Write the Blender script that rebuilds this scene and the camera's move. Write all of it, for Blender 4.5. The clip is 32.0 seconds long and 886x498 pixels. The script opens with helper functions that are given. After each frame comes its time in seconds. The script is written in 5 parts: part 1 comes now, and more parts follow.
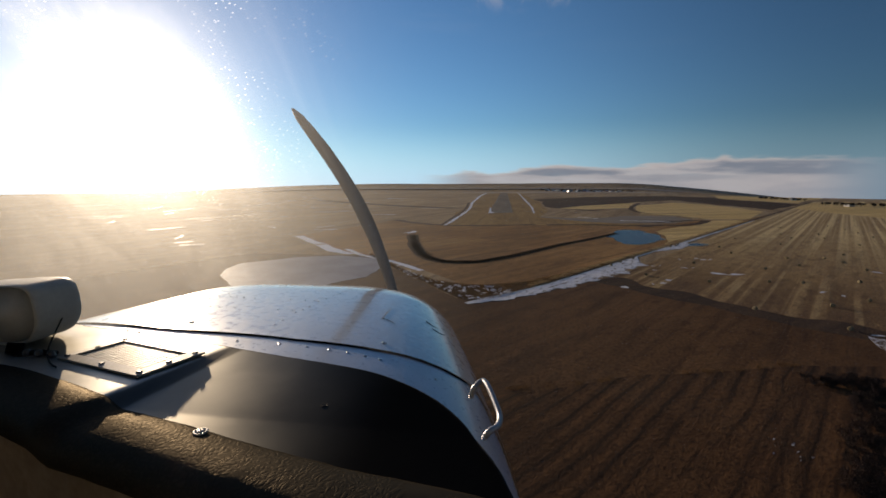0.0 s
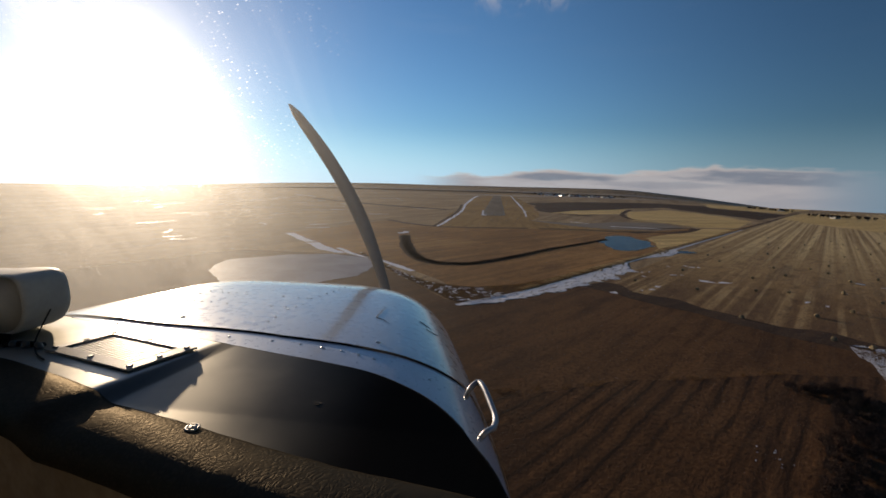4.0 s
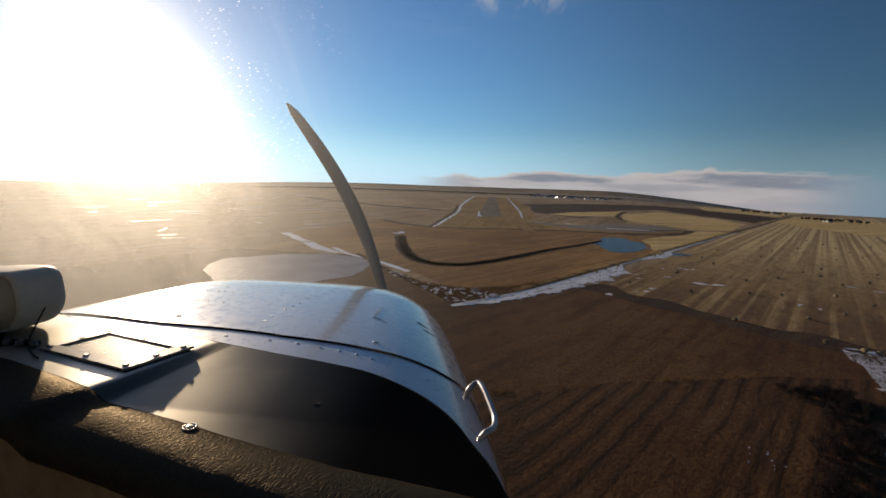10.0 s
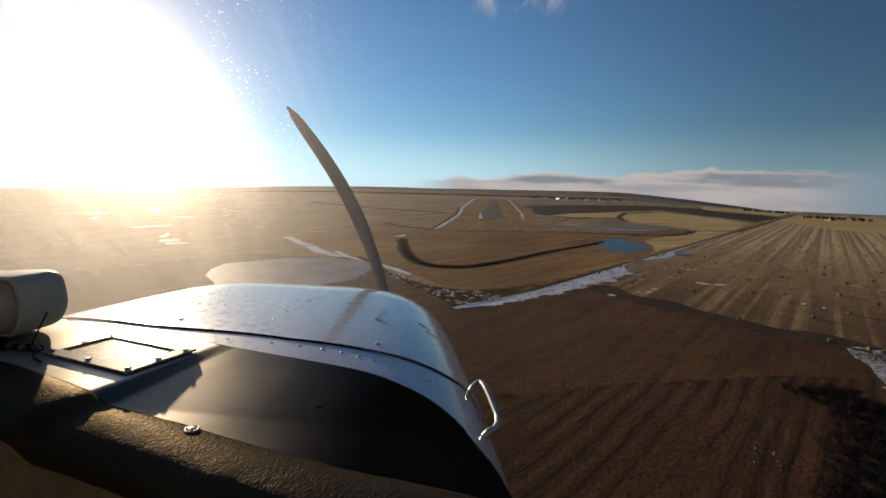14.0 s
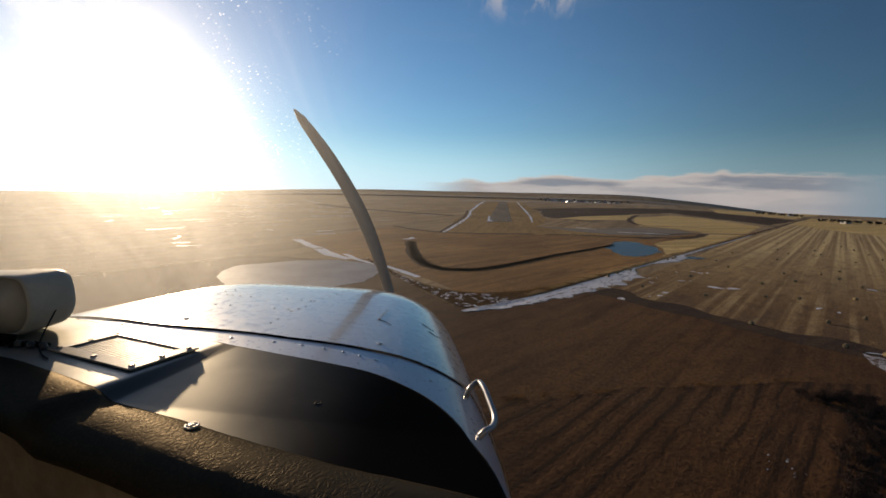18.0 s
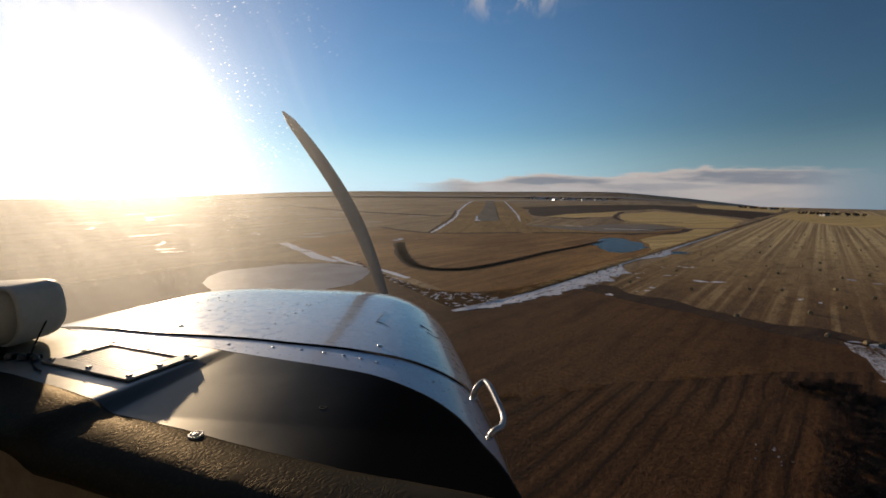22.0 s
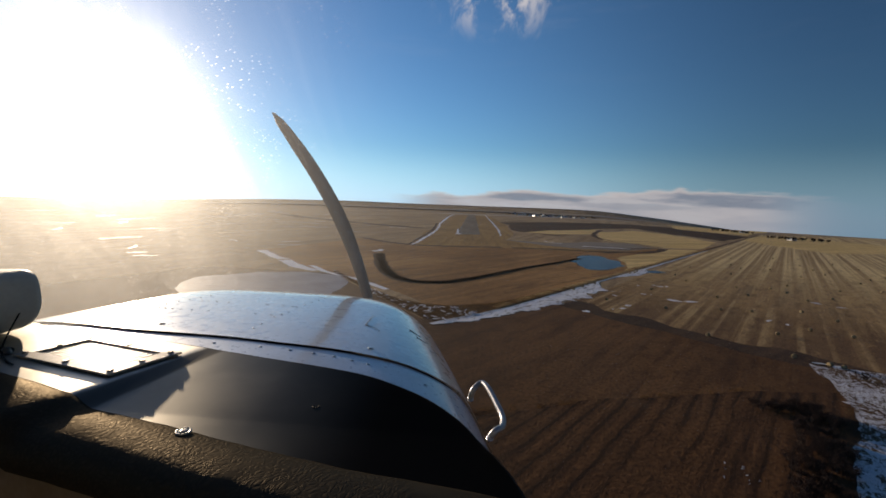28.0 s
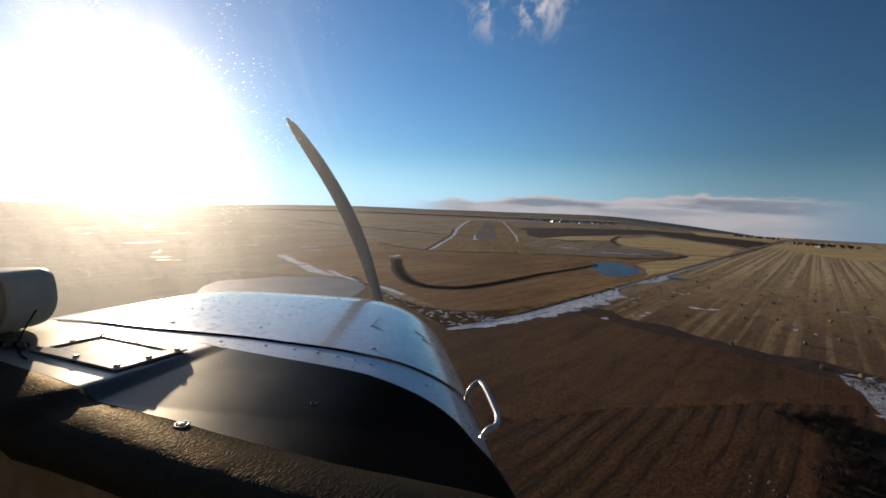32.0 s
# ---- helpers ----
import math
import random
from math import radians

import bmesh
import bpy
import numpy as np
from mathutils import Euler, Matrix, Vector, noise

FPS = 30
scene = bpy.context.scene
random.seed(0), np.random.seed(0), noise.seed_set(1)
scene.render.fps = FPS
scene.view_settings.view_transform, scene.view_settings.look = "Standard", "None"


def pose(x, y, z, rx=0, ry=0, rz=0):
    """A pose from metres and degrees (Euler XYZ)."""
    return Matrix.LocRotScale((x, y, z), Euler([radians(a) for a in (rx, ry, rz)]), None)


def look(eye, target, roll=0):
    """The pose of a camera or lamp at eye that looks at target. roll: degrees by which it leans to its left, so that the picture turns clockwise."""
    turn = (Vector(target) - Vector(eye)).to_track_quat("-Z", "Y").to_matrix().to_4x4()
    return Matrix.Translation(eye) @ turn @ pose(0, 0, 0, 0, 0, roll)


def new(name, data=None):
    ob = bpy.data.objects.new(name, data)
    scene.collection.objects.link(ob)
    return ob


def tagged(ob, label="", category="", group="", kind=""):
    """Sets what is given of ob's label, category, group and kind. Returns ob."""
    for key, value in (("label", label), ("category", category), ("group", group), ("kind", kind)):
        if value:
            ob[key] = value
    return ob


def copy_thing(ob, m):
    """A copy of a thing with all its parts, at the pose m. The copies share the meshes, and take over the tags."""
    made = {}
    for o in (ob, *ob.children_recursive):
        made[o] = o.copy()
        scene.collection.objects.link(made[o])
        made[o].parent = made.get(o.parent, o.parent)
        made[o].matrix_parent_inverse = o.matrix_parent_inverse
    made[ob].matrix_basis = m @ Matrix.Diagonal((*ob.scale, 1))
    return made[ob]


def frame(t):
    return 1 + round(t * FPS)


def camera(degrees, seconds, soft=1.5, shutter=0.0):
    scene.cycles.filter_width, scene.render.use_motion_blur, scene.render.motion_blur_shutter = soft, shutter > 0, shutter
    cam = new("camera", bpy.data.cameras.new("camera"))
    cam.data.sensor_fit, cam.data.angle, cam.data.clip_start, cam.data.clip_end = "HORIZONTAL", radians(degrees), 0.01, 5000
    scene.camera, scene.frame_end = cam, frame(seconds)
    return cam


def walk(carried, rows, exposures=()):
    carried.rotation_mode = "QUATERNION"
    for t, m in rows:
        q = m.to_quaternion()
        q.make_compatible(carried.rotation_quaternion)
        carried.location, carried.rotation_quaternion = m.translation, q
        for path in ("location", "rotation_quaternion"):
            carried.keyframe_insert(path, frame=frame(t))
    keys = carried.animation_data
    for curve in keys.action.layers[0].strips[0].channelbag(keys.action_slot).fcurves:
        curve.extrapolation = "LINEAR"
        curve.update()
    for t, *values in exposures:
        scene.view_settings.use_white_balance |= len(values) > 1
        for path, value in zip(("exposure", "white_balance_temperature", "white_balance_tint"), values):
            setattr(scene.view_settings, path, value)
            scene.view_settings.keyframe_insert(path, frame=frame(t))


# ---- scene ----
# Low winter sun over an airfield, from the seat of a small aircraft on final approach.
EYE = Vector((0.0, 0.0, 39.2))          # the seat's eye point over the fields
A = 0.78              # size of the aircraft against its modelling units
BASE = (82.45, -1.85, 7.0)
cam = camera(90.0, 32.0, soft=1.7)


def eye_row(t, pitch, roll, yaw):
    """Small movements in the seat as the aircraft pitches, banks and turns: the eye turns, and slides a little with the turn."""
    pitch, roll, yaw = 0.62 * pitch, 0.75 * roll, 0.5 * (yaw + 0.5)
    return t, pose(EYE.x + 0.62 * math.tan(radians(yaw)), EYE.y, EYE.z - 0.62 * math.tan(radians(pitch)),
                   BASE[0] + pitch, BASE[1] + roll, BASE[2] + yaw)


walk(cam, [eye_row(*r) for r in (
    (0, -0.99, 2.74, 2.46), (1, -0.87, 3.23, 2.03), (2, -0.63, 1.95, 2.38), (3, -0.25, 1.00, 1.44), (3.5, -0.73, 0.03, 1.12),
    (5.5, -0.52, 3.33, -1.12), (6, -0.20, 2.01, -1.86), (6.5, -0.63, 0.10, -2.32), (7, -0.54, 0.42, -3.01), (7.5, -0.49, -0.20, -3.23),
    (8, -0.29, -0.82, -3.05), (9, -0.35, -1.43, -1.85), (10, -0.58, -0.06, -0.22), (11, -0.07, 2.33, -0.53), (12, 0.23, 1.55, 0.03),
    (13, -0.00, -0.00, 0.00), (14, -0.05, 0.79, 0.06), (14.5, -0.03, 0.99, 0.39), (16.5, 0.54, 2.29, 0.98), (17, 0.64, 1.36, 1.42),
    (18, 0.49, 0.81, 2.30), (19, 0.22, 1.91, 2.12), (20, 0.68, 2.01, 1.26), (21, 1.63, 2.11, -0.31), (22, 0.59, 2.27, -0.94),
    (23, 0.88, 2.11, -0.46), (24, 0.83, 1.50, -0.55), (25, 2.18, -0.06, -0.89), (25.5, 2.76, -0.25, -2.31), (27.5, 3.82, -0.79, -5.67),
    (28, 3.28, -0.49, -5.60), (29, 4.04, -0.75, -5.05), (30, 4.22, -0.69, -4.25), (31, 4.46, -0.68, -3.55), (32, 4.32, -0.50, -1.23))], exposures=(
        (0.0, -0.08, 7600.0, 15.5), (3.5, -0.05, 7600.0, 15.5), (8.0, 0.02, 7600.0, 15.5), (13.0, 0.09, 8150.0, 15.5),
        (20.0, 0.07, 8250.0, 15.5), (25.0, 0.02, 7700.0, 15.5), (32.0, 0.11, 7300.0, 14.0)))

# ---- world and sun ----
SUN_EL, SUN_AZ = radians(7.5), radians(-41.6)     # height over the horizon; from straight ahead, to the right
SUN_DIR = Vector((math.sin(SUN_AZ) * math.cos(SUN_EL), math.cos(SUN_AZ) * math.cos(SUN_EL), math.sin(SUN_EL)))
sun = new("sun", bpy.data.lights.new("sun", "SUN"))
sun.data.energy, sun.data.angle, sun.data.color = 5.0, radians(0.53), (1.0, 0.86, 0.68)
sun.matrix_basis = look((0, 0, 60), Vector((0, 0, 60)) - SUN_DIR)


class Net:
    """Short hand for shader nodes."""

    def __init__(self, tree):
        self.tree = tree
        tree.nodes.clear()

    def node(self, kind, ins=None, operation="", feature="", clamp=False):
        n = self.tree.nodes.new(kind)
        if operation:
            n.operation = operation
        if feature:
            n.feature = feature
        if clamp:
            n.use_clamp = True
        for k, v in (ins or {}).items():
            self.put(n.inputs[k], v)
        return n

    def put(self, sock, v):
        if isinstance(v, bpy.types.NodeSocket):
            self.tree.links.new(v, sock)
        elif isinstance(v, (tuple, list)) and sock.type == "RGBA" and len(v) == 3:
            sock.default_value = (*v, 1)
        else:
            sock.default_value = v

    def op(self, kind, a, b=0.0, c=0.0, clamp=False):
        return self.node("ShaderNodeMath", {0: a, 1: b, 2: c}, operation=kind, clamp=clamp).outputs[0]

    def ramp(self, v, lo, hi, a=0.0, b=1.0):
        n = self.node("ShaderNodeMapRange", {0: v, 1: lo, 2: hi, 3: a, 4: b})
        n.interpolation_type = "SMOOTHSTEP"
        return n.outputs[0]

    def mix(self, f, a, b):
        n = self.node("ShaderNodeMix")
        n.data_type = "RGBA"
        for i, v in ((0, f), (6, a), (7, b)):
            self.put(n.inputs[i], v)
        return n.outputs[2]

    def noise(self, vec, scale, detail=4.0, rough=0.55, distort=0.0):
        return self.node("ShaderNodeTexNoise", {"Vector": vec, "Scale": scale, "Detail": detail, "Roughness": rough,
                                                 "Distortion": distort}).outputs[0]

    def stretched(self, turn=0.0, sx=1.0, sy=1.0, sz=1.0):
        co = self.node("ShaderNodeTexCoord").outputs["Object"]
        spin = self.node("ShaderNodeVectorRotate", {"Vector": co, "Angle": turn})
        spin.rotation_type = "Z_AXIS"
        r = spin.outputs[0]
        return self.node("ShaderNodeVectorMath", {0: r, 1: (sx, sy, sz)}, operation="MULTIPLY").outputs[0]


world = bpy.data.worlds.new("world")
scene.world = world
world.use_nodes = True
w = Net(world.node_tree)
air = w.node("ShaderNodeTexSky")
air.sky_type, air.sun_disc, air.sun_elevation, air.sun_rotation = "NISHITA", False, SUN_EL, SUN_AZ
air.altitude, air.air_density, air.dust_density, air.ozone_density = 900.0, 1.0, 0.06, 4.4
sky = air.outputs[0]
direction = w.node("ShaderNodeTexCoord").outputs["Generated"]
sep = w.node("ShaderNodeSeparateXYZ", {0: direction})
dx, dy, dz = sep.outputs
azim = w.op("ARCTAN2", dx, dy)
elev = w.op("ARCSINE", dz)
flat = w.node("ShaderNodeCombineXYZ", {0: w.op("MULTIPLY", azim, 5.0), 1: w.op("MULTIPLY", elev, 30.0)}).outputs[0]
n1 = w.noise(flat, 2.6, 6.0, 0.55)
n2 = w.noise(flat, 1.1, 5.0, 0.55)
# a bank of low cloud ahead and to the right: heaped, lit tops, long grey bellies, pale haze beneath


def swell(v, points):
    """A smooth curve through (place, height) points."""
    lo, hi = points[0][0], points[-1][0]
    r = w.node("ShaderNodeValToRGB", {0: w.op("DIVIDE", w.op("SUBTRACT", v, lo), hi - lo)})
    e = r.color_ramp
    e.interpolation = "EASE"
    while len(e.elements) < len(points):
        e.elements.new(0.5)
    for el, (x_, h_) in zip(e.elements, points):
        el.position = (x_ - lo) / (hi - lo)
        el.color = (h_ * 10, h_ * 10, h_ * 10, 1)
    return w.op("MULTIPLY", w.node("ShaderNodeSeparateXYZ", {0: r.outputs[0]}).outputs[0], 0.1)


top = swell(azim, ((-0.16, 0.030), (-0.098, 0.042), (-0.03, 0.038), (0.073, 0.058), (0.17, 0.055), (0.235, 0.049), (0.307, 0.060), (0.39, 0.069), (0.408, 0.077), (0.43, 0.070), (0.56, 0.066), (0.69, 0.044)))
top = w.op("ADD", w.op("MULTIPLY", top, 0.72), w.op("MULTIPLY", w.op("SUBTRACT", n1, 0.5), 0.026))
band = w.op("MULTIPLY", w.ramp(elev, w.op("SUBTRACT", top, 0.006), w.op("ADD", top, 0.003), 1.0, 0.0), w.ramp(elev, -0.07, -0.05))
span = w.op("MULTIPLY", w.ramp(azim, -0.22, -0.06), w.ramp(azim, 0.52, 0.70, 1.0, 0.0))
bank = w.op("MULTIPLY", w.op("MULTIPLY", band, span), w.ramp(n2, 0.30, 0.55, 0.80, 0.97))
belly = 0.0
for az_, el_, half, high in ((-0.07, 0.023, 0.06, 0.006), (0.13, 0.029, 0.12, 0.010), (0.505, 0.031, 0.145, 0.015), (0.33, 0.014, 0.13, 0.008)):
    u_, v_ = w.op("DIVIDE", w.op("SUBTRACT", azim, az_), half), w.op("DIVIDE", w.op("SUBTRACT", elev, el_), high)
    r2 = w.op("ADD", w.op("MULTIPLY", u_, u_), w.op("MULTIPLY", v_, v_))
    one = w.ramp(w.op("ADD", r2, w.op("MULTIPLY", w.op("SUBTRACT", n1, 0.5), 3.2)), 0.15, 1.35, 1.0, 0.0)
    belly = w.op("MAXIMUM", belly, one) if el_ > 0.025 else w.op("MAXIMUM", belly, w.op("MULTIPLY", one, 0.45))
cloud = w.mix(w.ramp(n2, 0.35, 0.65), (0.43, 0.435, 0.485), (0.32, 0.35, 0.42))
cloud = w.mix(w.op("MULTIPLY", belly, 0.9), cloud, (0.17, 0.215, 0.295))
cloud = w.mix(w.ramp(elev, w.op("SUBTRACT", top, 0.010), w.op("SUBTRACT", top, 0.001), 0.0, 0.7), cloud, (0.55, 0.52, 0.53))
cloud = w.mix(w.ramp(azim, 0.50, 0.68), cloud, (0.24, 0.31, 0.42))
# thin high wisps
hi = w.noise(w.node("ShaderNodeVectorMath", {0: direction, 1: (14.0, 14.0, 8.0)}, operation="MULTIPLY").outputs[0], 1.6, 8.0, 0.62, 0.6)
spot = w.op("MULTIPLY", w.ramp(w.op("ABSOLUTE", w.op("SUBTRACT", azim, 0.03)), 0.03, 0.17, 1.0, 0.0), w.ramp(w.op("ABSOLUTE", w.op("SUBTRACT", elev, 0.42)), 0.0, 0.085, 1.0, 0.0))
wisp = w.op("MULTIPLY", w.ramp(hi, 0.47, 0.68), spot)
veil = w.op("MULTIPLY", w.ramp(w.noise(flat, 0.7, 5.0, 0.6), 0.5, 0.75), w.ramp(elev, 0.2, 0.5, 0.0, 0.06))
toward = w.node("ShaderNodeVectorMath", {0: direction, 1: tuple(SUN_DIR)}, operation="DOT_PRODUCT").outputs["Value"]
sky = w.node("ShaderNodeVectorMath", {0: sky, "Scale": w.op("MULTIPLY", w.ramp(toward, 0.15, 0.95, 0.74, 1.5), 0.10)}, operation="SCALE").outputs[0]     # brighter air round the sun
sky = w.node("ShaderNodeVectorMath", {0: sky, 1: (0.89, 1.0, 1.02)}, operation="MULTIPLY").outputs[0]
haze = w.node("ShaderNodeVectorMath", {0: (0.190, 0.365, 0.57), "Scale": w.ramp(toward, 0.3, 0.97, 0.85, 2.3)}, operation="SCALE").outputs[0]
sky = w.mix(w.ramp(elev, 0.0, 0.14, 0.72, 0.0), sky, haze)      # pale winter haze low over the land
sky = w.mix(bank, sky, cloud)
sky = w.mix(w.op("MAXIMUM", w.op("MULTIPLY", wisp, 0.8), veil), sky, (0.62, 0.62, 0.66))
bg = w.node("ShaderNodeBackground", {0: sky, 1: 1.0})
w.node("ShaderNodeOutputWorld", {0: bg.outputs[0]})


# ---- materials ----
def material(name, col, rough=0.8, metal=0.0, bump=0.0, bump_scale=40.0, vary=0.25, scale=3.0, col2=None, wear=None, spec=0.5,
             turn=0.0, stretch=(1, 1, 1), coat=0.0, island=0.0, detail=6.0, coat_rough=0.03, gloss_vary=0.06, wear_at=0.56, thin=0.0):
    """A surface with broad and fine variation of colour, and fine relief."""
    m = bpy.data.materials.new(name)
    m.use_nodes = True
    n = Net(m.node_tree)
    co = n.stretched(turn, *stretch)
    broad = n.noise(co, scale, detail)
    fine = n.noise(co, scale * 9.0, 5.0, 0.6)
    c2 = col2 or tuple(c * (1 - vary) for c in col)
    c = n.mix(n.ramp(broad, 0.36, 0.64), col, c2)
    c = n.mix(n.ramp(fine, 0.35, 0.7, 0.0, vary), c, tuple(x * 0.55 for x in col))
    if wear:
        c = n.mix(n.ramp(n.noise(co, scale * 2.3, 8.0, 0.65, 0.4), wear_at, wear_at + 0.08), c, wear)
    if island:
        r = n.node("ShaderNodeNewGeometry").outputs["Random Per Island"]
        c = n.mix(n.op("MULTIPLY", r, island), c, tuple(min(1, x * 0.3) for x in col))
    r = n.ramp(fine, 0.3, 0.7, max(0.02, rough - gloss_vary), min(1.0, rough + gloss_vary))
    p = n.node("ShaderNodeBsdfPrincipled", {"Base Color": c, "Roughness": r, "Metallic": metal, "Specular IOR Level": spec, "Coat Weight": coat, "Coat Roughness": coat_rough})
    if bump:
        b = n.node("ShaderNodeBump", {"Height": n.noise(co, bump_scale, 6.0, 0.6), "Strength": bump, "Distance": 1.0 / bump_scale})
        n.put(p.inputs["Normal"], b.outputs[0])
    if thin:        # dry blades let light through
        p = n.node("ShaderNodeMixShader", {0: thin, 1: p.outputs[0], 2: n.node("ShaderNodeBsdfTranslucent", {"Color": c}).outputs[0]})
    n.node("ShaderNodeOutputMaterial", {0: p.outputs[0]})
    return m


ROWS = math.atan2(0.555, 0.832)      # the way the fields were worked, from straight ahead to the right


def field_material(name, col, col2, dark, turn=ROWS, row=2.4, row_strength=0.5, patchy=0.03, bump=0.5, pale=None, dry=None, furrow=0.0):
    """Ploughed or mown land: long rows along the field, tufts, damp and dry patches."""
    m = bpy.data.materials.new(name)
    m.use_nodes = True
    n = Net(m.node_tree)
    rows = n.noise(n.stretched(turn, 1.0 / row, 0.0012, 0.05), 1.0, 3.0, 0.5, 0.0)
    co = n.stretched(turn, 1.0, 0.45, 1.0)
    big = n.noise(co, patchy, 6.0, 0.6, 0.5)
    mid = n.noise(co, patchy * 9, 6.0, 0.65)
    tuft = n.noise(n.stretched(turn, 1.0, 0.6, 1.0), 1.4, 6.0, 0.7)
    c = n.mix(n.ramp(big, 0.38, 0.62), col, col2)
    streak = n.noise(n.stretched(turn + 0.04, 0.16, 0.012, 0.05), 1.0, 6.0, 0.62, 0.6)
    c = n.mix(n.ramp(streak, 0.46, 0.66, 0.0, 0.55), c, dark)
    c = n.mix(n.ramp(streak, 0.22, 0.42, 0.35, 0.0), c, tuple(min(1, x * 1.35) for x in col))
    if pale:        # swaths left lighter by the machines
        frayed = n.op("ADD", rows, n.op("MULTIPLY", n.op("SUBTRACT", n.noise(n.stretched(turn, 1.0, 0.15, 1.0), 0.5, 5.0, 0.7), 0.5), 0.16))
        swath = n.op("MULTIPLY", n.ramp(frayed, 0.50, 0.62), n.ramp(big, 0.30, 0.55, 1.0, 0.35))
        swath = n.op("MULTIPLY", swath, n.ramp(n.noise(n.stretched(turn, 0.2, 0.03, 1.0), 1.0, 4.0, 0.6), 0.36, 0.60, 0.25, 1.0))
        c = n.mix(n.op("MULTIPLY", swath, row_strength), c, pale)
    else:
        c = n.mix(n.ramp(rows, 0.47, 0.62, 0.0, row_strength), c, dark)
    if dry:         # drier, paler stand towards the far end
        reach = n.op("ADD", n.node("ShaderNodeSeparateXYZ", {0: n.stretched(turn)}).outputs[1], n.op("MULTIPLY", n.op("SUBTRACT", big, 0.5), 260.0))
        c = n.mix(n.op("MULTIPLY", n.ramp(reach, dry[0] - 30, dry[0] + 90, 0.7, 0.0), n.ramp(rows, 0.48, 0.60, 1.0, 0.35)), c, dark)      # bare damp headland
        c = n.mix(n.ramp(reach, dry[0], dry[1], 0.0, 0.8), c, n.mix(n.ramp(rows, 0.42, 0.60, 0.0, 0.75), dry[2], col2))
    if furrow:      # winding dark furrows, broken here and there
        across = n.node("ShaderNodeSeparateXYZ", {0: n.stretched(turn)}).outputs[0]
        sway = n.op("MULTIPLY", n.noise(n.stretched(turn, 1.0, 0.6, 1.0), 0.02, 2.0), 9.0)
        across = n.op("ADD", across, n.op("ADD", sway, n.op("MULTIPLY", n.noise(n.stretched(turn, 1.0, 0.35, 1.0), 0.3, 3.0), 1.7)))
        cut = n.op("ABSOLUTE", n.op("SUBTRACT", n.op("FRACT", n.op("DIVIDE", across, furrow)), 0.5))
        gone = n.ramp(n.noise(n.stretched(turn, 1.0, 0.3, 1.0), 0.07, 4.0, 0.6), 0.36, 0.52)
        c = n.mix(n.op("MULTIPLY", n.ramp(cut, 0.03, 0.16, 0.7, 0.0), gone), c, tuple(x * 0.3 for x in dark))
        c = n.mix(n.op("MULTIPLY", n.ramp(cut, 0.28, 0.44, 0.0, 0.55), gone), c, tuple(x * 1.3 for x in col))
    c = n.mix(n.ramp(mid, 0.5, 0.72, 0.0, 0.45), c, dark)
    clump = n.noise(co, 0.28, 6.0, 0.72)
    c = n.mix(n.ramp(clump, 0.50, 0.68, 0.0, 0.55), c, dark)
    c = n.mix(n.ramp(clump, 0.30, 0.44, 0.35, 0.0), c, tuple(min(1, x * 1.4) for x in col))
    c = n.mix(n.ramp(tuft, 0.42, 0.72, 0.0, 0.75), c, tuple(x * 0.45 for x in dark))
    c = n.mix(n.ramp(tuft, 0.22, 0.4, 0.5, 0.0), c, tuple(min(1, x * 1.5) for x in col))
    p = n.node("ShaderNodeBsdfPrincipled", {"Base Color": c, "Roughness": 0.95, "Specular IOR Level": 0.1})
    b = n.node("ShaderNodeBump", {"Height": n.op("ADD", n.op("MULTIPLY", tuft, 0.7), n.op("MULTIPLY", rows, 0.4)), "Strength": min(1.0, bump * 1.8), "Distance": 0.8})
    n.put(p.inputs["Normal"], b.outputs[0])
    n.node("ShaderNodeOutputMaterial", {0: p.outputs[0]})
    return m


M_PLAIN = field_material("dry_grassland", (0.51, 0.365, 0.205), (0.34, 0.235, 0.135), (0.165, 0.105, 0.062), turn=0.3, row=30.0, patchy=0.006)
M_FIELD = field_material("fallow_field", (0.160, 0.074, 0.027), (0.090, 0.040, 0.0155), (0.046, 0.020, 0.010), row=2.4, row_strength=0.4, patchy=0.010, bump=0.2, pale=(0.19, 0.100, 0.044))
M_WORKED = field_material("worked_ground", (0.116, 0.052, 0.020), (0.064, 0.028, 0.011), (0.030, 0.014, 0.008), turn=0.63, row=2.0, row_strength=0.4, patchy=0.012, bump=0.2, pale=(0.13, 0.068, 0.030), furrow=3.4)
M_MEADOW = field_material("mown_meadow", (0.43, 0.228, 0.082), (0.29, 0.148, 0.052), (0.13, 0.066, 0.029), row=5.0, row_strength=0.25, patchy=0.012, bump=0.3)
M_STUBBLE = field_material("stubble_field", (0.45, 0.285, 0.122), (0.25, 0.142, 0.066), (0.095, 0.050, 0.030), row=3.8, row_strength=0.85, patchy=0.011, bump=0.3, pale=(0.76, 0.55, 0.28), dry=(190.0, 500.0, (0.92, 0.69, 0.35)))
M_STRAW = field_material("straw_field", (0.86, 0.61, 0.27), (0.74, 0.51, 0.21), (0.44, 0.29, 0.115), turn=1.1, row=9.0, patchy=0.01, bump=0.3)
M_PLOUGH = field_material("ploughed_earth", (0.088, 0.051, 0.031), (0.060, 0.035, 0.022), (0.035, 0.021, 0.016), turn=0.9, row=6.0, patchy=0.01)
M_AIRGRASS = field_material("airfield_grass", (0.43, 0.265, 0.10), (0.31, 0.185, 0.071), (0.18, 0.108, 0.045), turn=0.0, row=7.0, row_strength=0.2, patchy=0.012)
